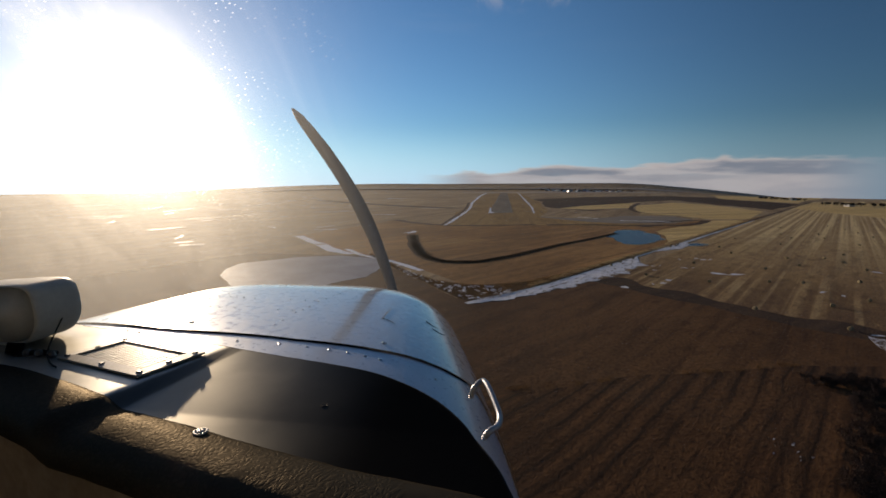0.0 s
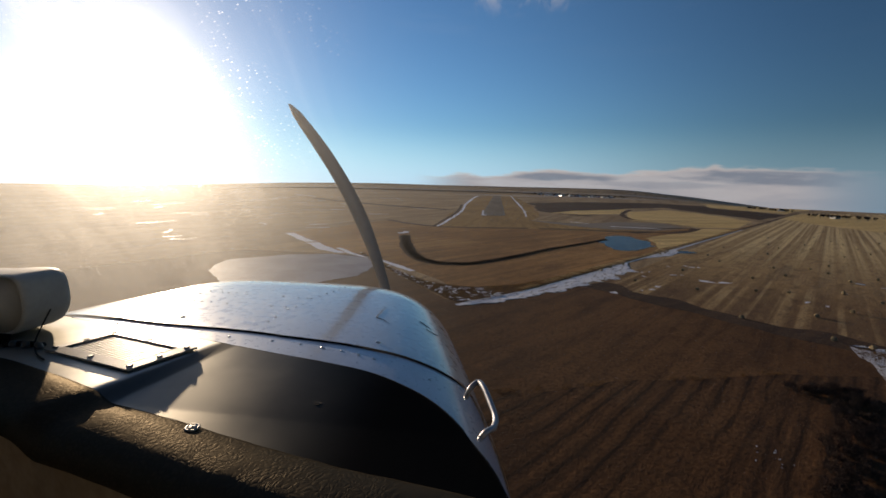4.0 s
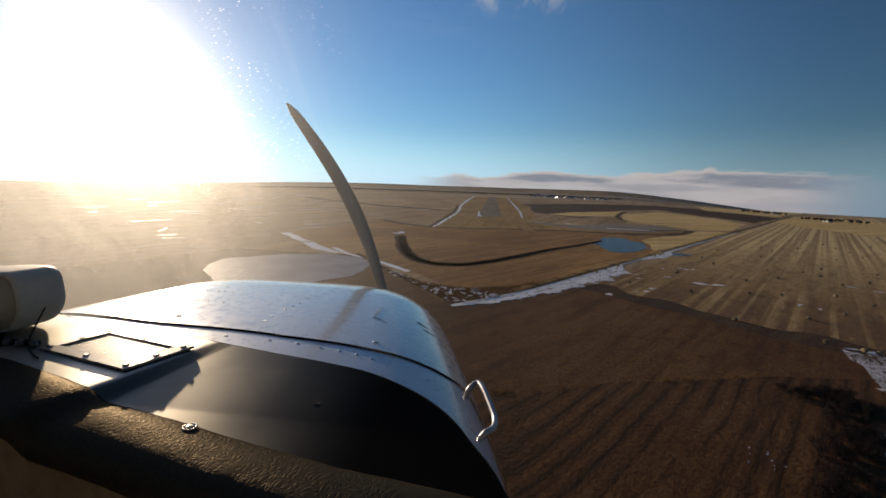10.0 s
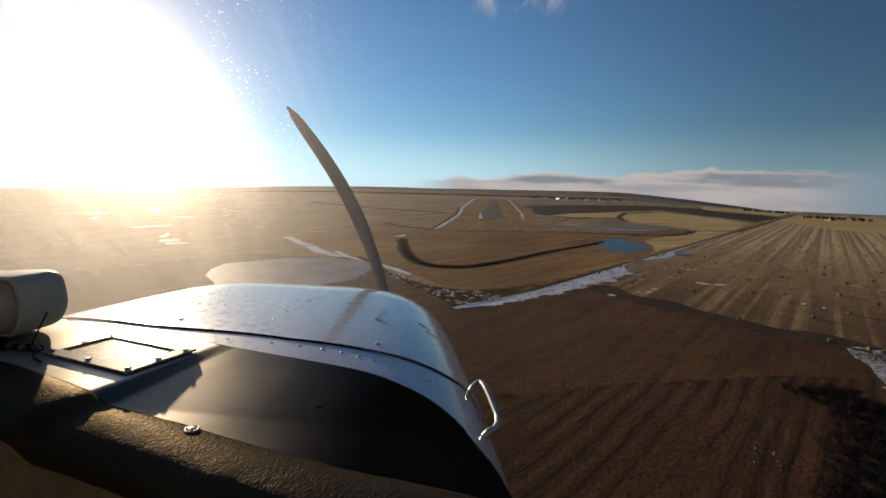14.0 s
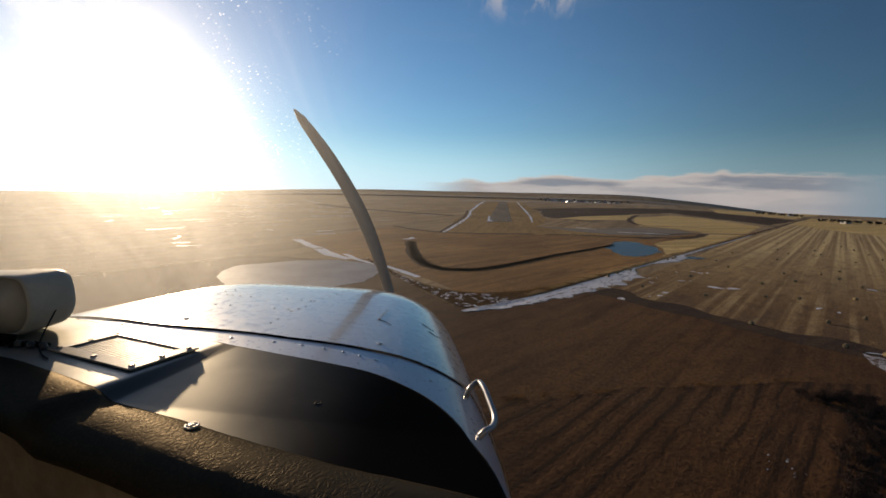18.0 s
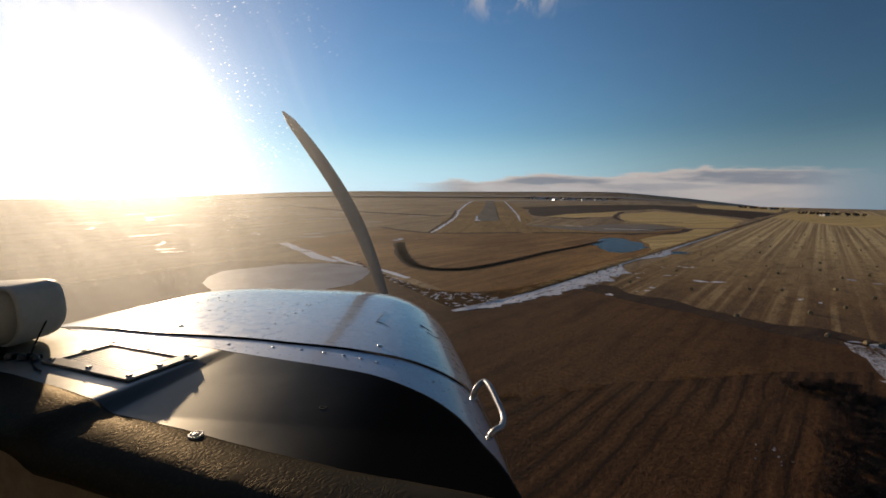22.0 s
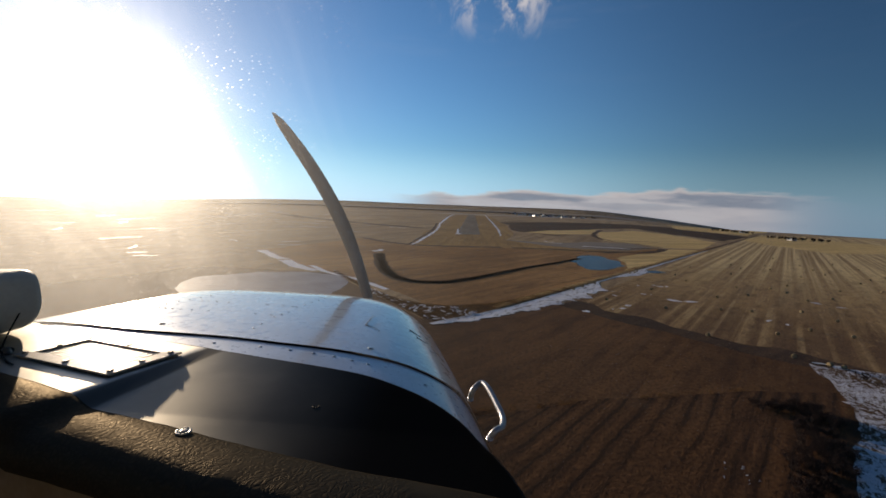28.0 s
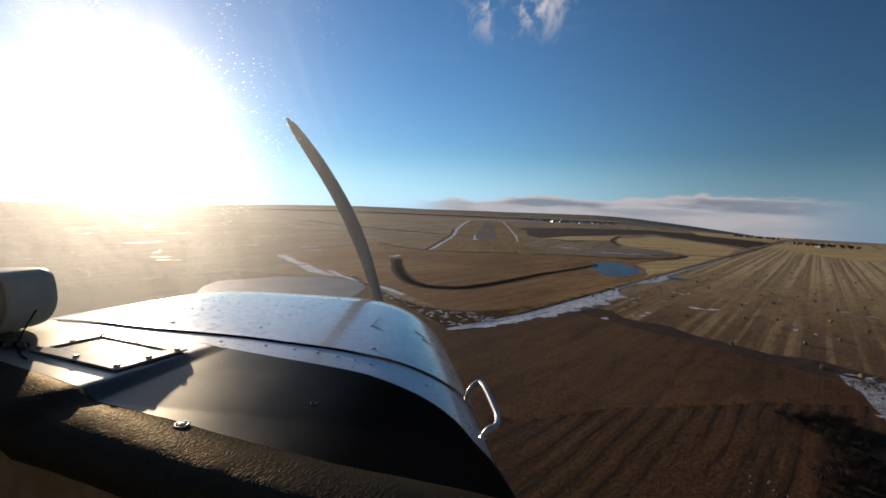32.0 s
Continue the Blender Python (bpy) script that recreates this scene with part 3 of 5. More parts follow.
patch("straw_field", [(82, 771), (135, 869), (268, 1020), (207, 809), (128, 739)], M_STRAW, 0.07, 0.015,
      label="pale straw-coloured strip inside the ploughed land", category="field")
patch("straw_field", [(239, 887), (355, 1041), (383, 931), (366, 700), (264, 548), (224, 541), (213, 600), (179, 631), (194, 738)], M_STRAW, 0.06, 0.012,
      label="pale straw-coloured field", category="field")
patch("straw_field", [(221, 525), (252, 526), along(283, -5), along(220, -5), along(186, -6), (120, 361), (122, 394), (158, 442), (191, 473)], M_STRAW, 0.05, 0.015,
      label="pale straw-coloured strip beside the pond", category="field", seed=4.0)
patch("ploughed_field", [(69, 1243), (70, 799), (123, 706), (196, 836), (270, 1051), (407, 1196), (406, 988), (394, 730), (549, 950), (635, 1356), (548, 1616), (455, 1626), (261, 1519), (154, 1392)], M_PLOUGH, 0.05, 0.010,
      label="dark brown ploughed field", category="field")
patch("straw_field", [(560, 1275), (591, 1014), (898, 1433), (1054, 2011), (838, 2048)], M_STRAW, 0.05, 0.012,
      label="pale straw-coloured field", category="field", seed=9.0)
patch("straw_field", [(461, 805), (629, 1039), (720, 1010), (700, 800), (600, 640), (508, 600), (420, 560), (436, 679)], M_STRAW, 0.05, 0.012,
      label="pale straw-coloured field", category="field", seed=15.0)
patch("taxiway", [(32, 566), (94, 537), (147, 592), (201, 585), (205, 524), (161, 484), (112, 473), (78, 497)], M_ROAD, 0.09, 0.006,
      label="worn grey asphalt taxiway", category="taxiway")
patch("pond", [(76, 355), (89, 393), (102, 408), (112, 407), (110, 385), (117, 375), (115, 349), (103, 322), (86, 305), (78, 308), (76, 325)], M_WATER, 0.07, 0.05,
      step=1.5, label="blue still pond in the meadow", category="pond")
patch("pond", [along(186, 7), along(193, 14), along(202, 17), along(206, 9), along(200, 5)], M_WATER, 0.09, 0.03, step=1.5,
      label="shallow blue meltwater pool beside the snow", category="pond", seed=3.0)
patch("frozen_pond", [(-127, 176), (-134, 192), (-136, 205), (-116, 229), (-93, 237), (-71, 229), (-62, 214), (-60, 194), (-61, 182), (-73, 164), (-87, 150), (-104, 153)], M_ICE, 0.07, 0.015,
      step=2.0, label="flat grey-lilac frozen pond in the grass", category="pond", seed=6.0)

# dark grown ditches and tracks
ribbon("ditch_growth", [(86, 375), (60, 335), (35, 301), (15, 268), (-2, 242), (-16, 226), (-31, 223), (-43, 234), (-53, 257), (-64, 294), (-76, 345)], (4.5, 9), M_DITCH, 0.06, 0.16, crown=0.12, label="dark overgrown ditch across the meadow", category="ditch")
ribbon("ditch", [(-129, 498), (-101, 462), (-60, 434), (-5, 442), (26, 451)], (9, 10), M_DITCH, 0.08, 0.2, label="narrow dark drainage ditch", category="ditch")
ribbon("ditch", [(37, 450), (81, 456), (112, 449), (148, 459)], (10, 12), M_DITCH, 0.08, 0.2, label="narrow dark drainage ditch", category="ditch", seed=2.0)
ribbon("track", [(125, 438), (148, 459), (162, 455), (193, 486), (212, 521), (198, 521), (152, 492)], (10, 9), M_DITCH, 0.10, 0.25, label="dark muddy loop track", category="track")
ribbon("track", [(274, 1002), (209, 810), (187, 706), (187, 646), (211, 639), (255, 640)], (9, 5), M_DITCH, 0.12, 0.15, label="dark curved farm track", category="track")
ribbon("track", [along(s, -1.5) for s in (300, 430, 560, 700, 1100)], (2.6, 3.4), M_DITCH, 0.07, 0.2, label="dark field boundary", category="track")
ribbon("bare_strip", [along(50, 11), (58, 169), (75.5, 147), (91.5, 130), (104, 121), (125, 104)], (13, 10), M_PLOUGH, 0.05, 0.6, label="bare earth strip along the field's edge", category="ground", seed=7.0)

# the bank of reeds that curves round the corner of the ditch: its outer and inner line
BANK_X = [51, 24, 8, -10.6, -20, -30.5, -50, -80], [51, 28, 14.4, 1.2, -10, -18, -46, -78]
BANK_Y = [235, 200, 182, 172, 174, 179, 201, 247], [229, 196.4, 178, 160, 147.5, 152, 192, 240]


def on_bank(q, e):
    """A place on the reed bank: q from its far end round to the path, e from its outer to its inner line."""
    t = [k / 7 for k in range(8)]
    return tuple(interp(q, t, c[0]) * (1 - e) + interp(q, t, c[1]) * e for c in (BANK_X, BANK_Y))


patch("reed_bank", [on_bank(k / 14, 0) for k in range(15)] + [on_bank(1 - k / 14, 1) for k in range(15)], M_BANK, 0.06, 0.006, step=1.5,
      label="rough brown bank under flattened reeds", category="bank")


ribbon("reed_bank", [along(s_, -4.5 + 0.006 * s_) for s_ in (85, 140, 220, 320, 440)], (2.4, 3.6), M_BANK, 0.07, 0.3, label="low brown bank behind the reeds", category="bank", seed=4.0)


# old snow
def snow_strip():
    """Snow in the ditch: a straight near edge under the reeds, a ragged far edge with bays of bare ground."""
    n, m = 300, 14
    verts = []
    for i in range(n):
        s = -17 + 477 * (i / (n - 1)) ** 1.5
        start = interp(s, [-17, -8, 0, 10, 26, 500], [-6, -5, -4.0, -2.4, -0.4, 0.0])
        wide = interp(s, [-17, -4, 10, 26, 50, 73, 100, 112, 120, 146, 156, 172, 190, 205, 283, 460], [2, 6.5, 8, 8.5, 11, 13.5, 11, 4.5, 1.2, 1.2, 4.5, 9, 8, 3, 2, 1.2])
        wide *= 1 + 0.40 * noise.noise((s * 0.12, 0, 2)) + 0.30 * noise.noise((s * 0.5, 4, 2))
        for j in range(m):
            e = j / (m - 1)
            x, y = along(s, start + 0.5 * noise.noise((s * 0.2, 9, 1)) + e * wide)
            dip = -0.25 * math.sin(math.pi * e) + 0.12 * noise.noise((x * 0.5, y * 0.5, 0))
            verts.append((x, y, 0.12 + dip * 0.3 + (0.05 if 0 < j < m - 1 else -0.04)))
    ob = new("snow_strip", mesh_from("snow_strip", verts, grid_faces(n, m), M_DITCHSNOW, True))
    tagged(ob, "long strip of old blue-white snow in a ditch", "snow", kind="structure")


def snow_blot(x, y, r, k, flat=0.7, z=0.07):
    """A thawing patch of snow with an uneven outline."""
    turn = 0.6 * k
    pts = []
    for i in range(9):
        a = i * 0.698
        u, w_ = r * (1.0 + 0.45 * math.sin(3 * a + k)) * math.cos(a), flat * r * (1.0 + 0.4 * math.cos(2 * a + 1.7 * k)) * math.sin(a)
        pts.append((x + u * math.cos(turn) - w_ * math.sin(turn), y + u * math.sin(turn) + w_ * math.cos(turn)))
    patch("snow_patch", pts, M_SNOW, z, 0.06, step=r * 0.25, label="small thawing patch of old snow", category="snow", seed=k)


snow_strip()
rng = random.Random(5)
for k in range(14):         # thawing spots in the stubble
    x, y = along(rng.uniform(40, 140), rng.uniform(16, 34))
    snow_blot(x, y, rng.uniform(0.6, 1.8), k)
for k, (x, y, r) in enumerate(((92, 209, 3.4), (99, 208, 3.0), (114, 177, 1.9), (117.5, 172, 1.2), (163, 221, 2.2), (168, 213, 1.8), (96, 126.5, 1.6), (99, 124, 2.0))):
    snow_blot(x, y, r, 20 + k, 0.5)
for k in range(110):        # flecks in the reeds at the corner and down the path
    x, y = on_bank(0.42 + 0.58 * rng.random() ** 1.3, rng.uniform(0.1, 1.05))
    snow_blot(x + rng.uniform(-1, 1), y + rng.uniform(-1, 1), rng.uniform(0.5, 1.9), 40 + k, 0.35, 0.34)
ribbon("snow_streak", [(-165, 328), (-146, 306), (-128, 284)], (7, 9), M_SNOW, 0.08, 0.4, n=40, label="snow lying along the grassy path", category="snow", seed=2.0)
ribbon("snow_streak", [(-125, 280), (-112, 264), (-98, 249), (-90, 243)], (9, 5), M_SNOW, 0.08, 0.4, n=40, label="snow lying along the grassy path", category="snow", seed=12.0)
ribbon("snow_streak", [(-100, 262), (-80, 238), (-56, 217), (-40, 199)], (3, 3.5), M_SNOW, 0.08, 0.5, n=50, label="thin snow along the grassy path", category="snow", seed=13.0)
ribbon("snow_streak", [(-84, 359), (-80, 368), (-82, 376)], (7, 4), M_SNOW, 0.11, 0.4, n=20, label="snow at the end of the dark ditch", category="snow", seed=14.0)
ribbon("snow_streak", [(-63, 436), (-63, 520), (-66, 730), (-84, 1020)], (2.6, 4.5), M_SNOW, 0.08, 0.8, label="snow lying along the airfield ditch", category="snow")
ribbon("snow_streak", [(-84, 1020), (-92, 1250), (-110, 1770), (-120, 2500)], (5, 10), M_SNOW, 0.08, 0.35, label="snow lying along the airfield ditch", category="snow", seed=3.0)
ribbon("ditch", [(-67, 436), (-68, 520), (-72, 730), (-92, 1020)], (3, 5), M_DITCH, 0.09, 0.3, label="dark bank beside the snow-filled ditch", category="ditch", seed=9.0)
ribbon("snow_streak", [(35, 640), (38, 760), (40, 860), (41, 1310), (43, 2300)], (2.2, 4), M_SNOW, 0.08, 0.9, label="thin broken snow along the runway edge", category="snow", seed=5.0)
ribbon("snow_streak", [(84, 567), (94, 553), (103, 541)], (3, 3), M_SNOW, 0.12, 0.4, n=30, label="thin snow on the taxiway edge", category="snow", seed=6.0)
ribbon("snow_streak", [(121, 511), (145, 509), (170, 500)], (5, 4), M_SNOW, 0.12, 0.4, n=30, label="thin snow on the taxiway edge", category="snow", seed=8.0)
patch("snow_wedge", [(-29, 630), (-31, 700), (-34, 800), (-31, 780), (-27, 670), (-20, 637)], M_SNOW, 0.30, 0.008, step=3, label="wedge of ploughed snow on the runway corner", category="snow")
for k, (x0, y0, x1, y1, wd) in enumerate(((-324, 357, -313, 393, 5), (-389, 499, -364, 535, 4), (-360, 572, -349, 581, 9), (-529, 872, -571, 1137, 14), (-734, 1502, -557, 1272, 14),
                                          (-539, 626, -560, 732, 7), (-818, 1147, -865, 1378, 14), (-260, 454, -248, 461, 4), (-233, 402, -219, 390, 5), (-430, 420, -452, 450, 6), (-250, 300, -262, 322, 4), (-480, 560, -500, 600, 6),
                                          (-150, 760, -120, 765, 9), (-980, 1500, -1080, 1800, 20), (-640, 700, -655, 760, 8))):
    ribbon("snow_streak", [(x0, y0), ((x0 + x1) / 2 + 2, (y0 + y1) / 2), (x1, y1)], (0.6 * wd, 0.4 * wd), M_SNOW, 0.07, 0.5, n=40, label="thin streak of snow lying in a furrow", category="snow", seed=20.0 + k)
for k in range(30):
    az, d = radians(rng.uniform(-52, -14)), rng.uniform(330, 1500)
    x, y, ln = d * math.sin(az), d * math.cos(az), d * rng.uniform(0.02, 0.06)
    tilt = az + radians(rng.uniform(60, 110))
    dx_, dy_ = ln * math.sin(tilt), ln * math.cos(tilt)
    ribbon("snow_streak", [(x, y), (x + 0.5 * dx_ + 1, y + 0.5 * dy_), (x + dx_, y + dy_)], (d * 0.008, d * 0.005), M_SNOW, 0.07, 0.6, n=24, label="thin streak of snow lying in a furrow", category="snow", seed=50.0 + k)
ribbon("ploughed_strip", [(-520, 1180), (-430, 1060), (-270, 900), (-160, 810), (-95, 770)], (40, 26), M_PLOUGH, 0.06, 0.2, label="dark ploughed strip across the plain", category="field")


# ---- runway ----
RUN = Vector((-11.5, 630.0))         # the near end of the runway's centre line


def on_runway(x, y):
    """A place x metres right of the centre line and y metres along the runway."""
    return RUN.x + x - 0.0103 * y, RUN.y + y + 0.0103 * x


def runway():
    n = 60
    verts = []
    for i in range(n):
        y = 2300 * i / (n - 1)
        for x in (-17.0, -8.5, 0, 8.5, 17.0):
            verts.append((*on_runway(x, y + (8 if i == 0 else 0) * (x + 17) / 17), 0.16 + 0.06 * (1 - (x / 17) ** 2)))
    rw = tagged(new("runway", mesh_from("runway", verts, grid_faces(n, 5), M_ASPHALT)), "long straight runway of worn grey-brown asphalt", "runway", kind="structure")

    def mark(name, x0, x1, y0, y1, mat, label=""):
        vs = [(*on_runway(x, y), 0.235) for y in (y0, y1) for x in (x0, x1)]
        part(name, mesh_from(name, vs, [(0, 1, 3, 2)], mat), None, rw, label)

    for k in range(4):
        for side in (-1, 1):
            x = side * (2.4 + 2.6 * k)
            for f in range(4):
                mark("threshold_stripe", x - 0.9 + f * 0.5, x - 0.6 + f * 0.5, 16, 44, M_MARK)
    # the painted number 30
    y0 = 66
    for x0, x1, a, b in ((-5.4, -2.0, 0, 1.4), (-5.4, -2.0, 7.6, 9), (-4.6, -2.0, 3.8, 5.2), (-2.9, -2.0, 1.4, 7.6),
                         (1.6, 5.0, 0, 1.4), (1.6, 5.0, 7.6, 9), (1.6, 2.5, 1.4, 7.6), (4.1, 5.0, 1.4, 7.6)):
        mark("runway_number", x0, x1, y0 + a, y0 + b, M_MARK)
    for k in range(24):
        mark("centre_stripe", -0.3, 0.3, 104 + 60 * k, 136 + 60 * k, M_MARK)
    mark("guide_line", 0.9, 1.15, 18, 62, M_YELLOW, "thin yellow guide line")
    for side in (-1, 1):
        for k in range(18):
            mark("edge_stripe", side * 15.2 - 0.35, side * 15.2 + 0.35, 24 + 80 * k, 84 + 80 * k, M_MARK)


runway()


def runway_light():
    r = root("runway_edge_light", (0, 0, 0), "small white runway edge light on a short stem", "runway light", "lights along the runway")
    v, f = tube([(0, 0, 0), (0, 0, 0.3)], 0.05, 8)
    part("stem", mesh_from("stem", v, f, M_STEEL), None, r)
    v, f = tube([(0, 0, 0.3), (0, 0, 0.36), (0, 0, 0.46)], 0.13, 10, 0.06)
    part("lens", mesh_from("lens", v, f, M_WALL, True), None, r, "pale glass lens")
    return r


light0 = runway_light()
light0.location = (*on_runway(-18.5, 2), 0.02)
for k in range(1, 15):
    for side in (-1, 1):
        x, y = on_runway(side * 18.5, 60 * k)
        copy_thing(light0, pose(x, y, land_z(x, y) + 0.02))


# ---- plants, bales, buildings ----
def blades(name, places, height, spread, mat, label, category, seed, per=4, lean=0.35):
    """Many thin dry blades in clumps, as one mesh."""
    g = np.random.default_rng(seed)
    base = np.repeat(np.asarray(places, float), per, axis=0)
    k = len(base)
    base = base + np.c_[g.normal(0, spread, (k, 2)), np.zeros(k)]
    a = g.uniform(0, 2 * np.pi, k)
    h = height * g.uniform(0.5, 1.2, k)
    wd = 0.05 * h
    side = np.c_[np.cos(a) * wd, np.sin(a) * wd, np.zeros(k)]
    tip = base + np.c_[g.normal(0, lean, k) * h, g.normal(0, lean, k) * h, h]
    verts = np.stack([base - side, base + side, tip], 1).reshape(-1, 3)
    me = bpy.data.meshes.new(name)
    me.from_pydata(verts.tolist(), [], np.arange(3 * k).reshape(-1, 3).tolist())
    me.materials.append(mat)
    return tagged(new(name, me), label, category, kind="stuff")


g = np.random.default_rng(11)


def by_line(s, off):
    """Places by the line of the snow-filled ditch, many at once."""
    return np.c_[0.577 * s + 0.817 * off, 155 + 0.817 * s - 0.577 * off, np.full(len(s), 0.02)]


s = np.r_[20 + 120 * g.random(5200), 120 + 330 * g.random(4000)]
s = s[np.array([noise.noise((v_ * 0.16, 2.0, 0)) for v_ in s]) > -0.12]
blades("ditch_reeds", by_line(s, -2.2 - np.abs(g.normal(0, 1, len(s))) * 1.6), 0.55, 0.5, M_REED, "tangled dry reeds along the snowy ditch", "reeds", 1, per=8)
pl = np.array([(*on_bank(g.random() ** 0.9, g.random()), 0.05) for _ in range(4200)])
blades("corner_reeds", pl, 0.6, 0.5, M_SCRUBGRASS, "flattened dry reeds round the corner of the ditch", "reeds", 5, per=7)
s, off = 40 + 200 * g.random(2600), 13 + np.abs(g.normal(0, 14, 2600))
blades("stubble_tufts", by_line(s, off), 0.3, 0.5, M_TUFT, "dry stubble tufts", "stubble", 2, per=5)
pl = np.c_[-20 + 130 * g.random(16000), 40 + 115 * g.random(16000), np.full(16000, 0.03)]
pl = pl[(0.817 * pl[:, 0] - 0.577 * (pl[:, 1] - 155) < 75 - 1.15 * np.maximum(0, 118 - pl[:, 1])) & (0.577 * pl[:, 0] + 0.817 * (pl[:, 1] - 155) < 40)]
pl = pl[np.array([noise.noise((p[0] * 0.07, p[1] * 0.035, 1.0)) for p in pl]) > 0.0]
blades("field_tussocks", pl, 0.22, 0.5, M_TUFT, "scattered brown grass tussocks", "grass", 3, per=4)
q = g.random(9000)
line_x, line_y = [86, 60, 35, 15, -2, -16, -31, -43, -53, -64, -76], [375, 335, 301, 268, 242, 226, 223, 234, 257, 294, 345]
pl = np.c_[np.interp(q, np.linspace(0, 1, 11), line_x) + g.normal(0, 1.0 + q, 9000), np.interp(q, np.linspace(0, 1, 11), line_y) + g.normal(0, 1.0 + q, 9000), np.full(9000, 0.1)]
blades("ditch_bushes", pl, 0.55, 0.45, M_BRUSH, "dark low brush in the overgrown ditch", "brush", 4, per=6)


q = g.random(900)
pl = np.c_[np.interp(q, [0, 0.5, 1], [0, 30, 64]) + g.normal(0, 0.6, 900), np.interp(q, [0, 0.5, 1], [82, 92.5, 103]) + g.normal(0, 0.6, 900), np.full(900, 0.03)]
pl = pl[np.array([noise.noise((p[0] * 0.22, 5.0, 0)) for p in pl]) > 0.0]
blades("edge_tussocks", pl, 0.35, 0.4, M_TUFT, "brown tussocks along the edge of the worked ground", "grass", 8, per=6)


def hay_bale():
    r = root("hay_bale", (0, 0, 0), "weathered round hay bale lying in the field", "hay bale", "bales beside the ditch")
    bm = bmesh.new()
    n, m = 20, 7
    rings = [(-0.75, 0.70), (-0.72, 0.83), (-0.4, 0.88), (0.0, 0.90), (0.4, 0.88), (0.72, 0.83), (0.75, 0.70)]
    vs = [[bm.verts.new((x, rr * math.cos(2 * math.pi * k / n), 0.82 + rr * math.sin(2 * math.pi * k / n) * (0.96 if math.sin(2 * math.pi * k / n) > 0 else 0.9))) for k in range(n)] for x, rr in rings]
    for a, b in zip(vs, vs[1:]):
        for k in range(n):
            bm.faces.new((a[k], a[(k + 1) % n], b[(k + 1) % n], b[k]))
    for v in bm.verts:
        d = 0.05 * noise.noise(v.co * 2.5)
        v.co += Vector((0, v.co.y, v.co.z - 0.82)).normalized() * d
    part("roll", bm, M_HAY, r, smooth=True)
    for x in (-0.752, 0.752):
        bm = bmesh.new()
        c = [bm.verts.new((x, 0.70 * math.cos(2 * math.pi * k / n), 0.82 + 0.67 * math.sin(2 * math.pi * k / n))) for k in range(n)]
        d = [bm.verts.new((x * 1.05, 0.4 * math.cos(2 * math.pi * k / n), 0.82 + 0.4 * math.sin(2 * math.pi * k / n))) for k in range(n)]
        for k in range(n):
            bm.faces.new((c[k], c[(k + 1) % n], d[(k + 1) % n], d[k]))
        bm.faces.new(d)
        part("end_face", bm, M_HAY, r, "coiled straw end")
    for x in (-0.45, 0.0, 0.45):
        v, f = tube([(x, 0.905 * math.cos(a), 0.82 + 0.89 * math.sin(a)) for a in np.linspace(0, 2 * math.pi, 25)], 0.012, 5)
        part("twine", mesh_from("twine", v, f, M_REED), None, r)
    return r


bale0 = hay_bale()
spots = [(77.3, 148.7), (91.7, 130.2), (97.2, 124.5), (99.5, 122.8), (104, 192), (116, 191.5), (139, 196), (142, 181), (161, 224), (118, 222), (162, 346), (92, 235), (126, 272), (204, 355), (165, 258),
         (166, 246), (252, 337), (204, 261), (222, 317), (129, 157), (103.5, 155.5), (120, 164), along(84, 1.5), along(96, 1.2), along(112, 1.5), along(172, 2), along(180, 2.5), along(187, 2), (235, 240), (280, 300), (190, 180)]
bale0.matrix_basis = pose(*spots[0], 0.0, 0, 0, 35) @ Matrix.Scale(0.7, 4)
rr = random.Random(31)
while len(spots) < 84:      # the rest of the bales, in loose rows over the stubble
    s_, off = rr.uniform(70, 420), rr.uniform(22, 235)
    x, y = along(s_, off)
    if all(math.hypot(x - a, y - b) > 11 + 0.03 * y for a, b in spots):
        spots.append((x, y))
for k, (x, y) in enumerate(spots[1:]):
    copy_thing(bale0, pose(x, y, 0.0, 0, 0, 41 + 25 * math.sin(4.7 * k)))


def tree(name, h, seed, label):
    """A bare winter tree: trunk, limbs, and a thin uneven crown of twigs."""
    t = root(name, (0, 0, 0), label, "tree", "trees round the farmsteads")
    rr = random.Random(seed)
    v, f = tube(smooth_line([(0, 0, -0.2), (0.1 * h * rr.uniform(-.3, .3), 0, h * 0.3), (0.1 * h * rr.uniform(-.4, .4), 0.03 * h, h * 0.72)], 7), h * 0.030, 7, h * 0.010)
    verts, faces = list(v), list(f)
    ends = []
    for k in range(9):
        a, z = rr.uniform(0, 6.28), h * rr.uniform(0.22, 0.6)
        e = Vector((math.cos(a) * h * rr.uniform(0.15, 0.32), math.sin(a) * h * rr.uniform(0.15, 0.32), z + h * rr.uniform(0.15, 0.35)))
        v, f = tube(smooth_line([(0, 0, z), e * 0.5 + Vector((0, 0, z * 0.5)), e], 5), h * 0.012, 5, h * 0.004)
        faces += [tuple(i + len(verts) for i in q) for q in f]
        verts += v
        ends.append(e)
    part("trunk", mesh_from("trunk", verts, faces, M_BARK), None, t)
    gg = np.random.default_rng(seed)
    c = np.array([ends[i % len(ends)] for i in range(420)]) + gg.normal(0, 0.085 * h, (420, 3))
    c[:, 2] = np.clip(c[:, 2], 0.22 * h, 1.05 * h)
    d = gg.normal(0, 1, (420, 2, 3)) * 0.055 * h
    vv = np.stack([c, c + d[:, 0], c + d[:, 1]], 1).reshape(-1, 3)
    part("crown", mesh_from("crown", vv.tolist(), np.arange(1260).reshape(-1, 3).tolist(), M_TWIG), None, t)
    return t


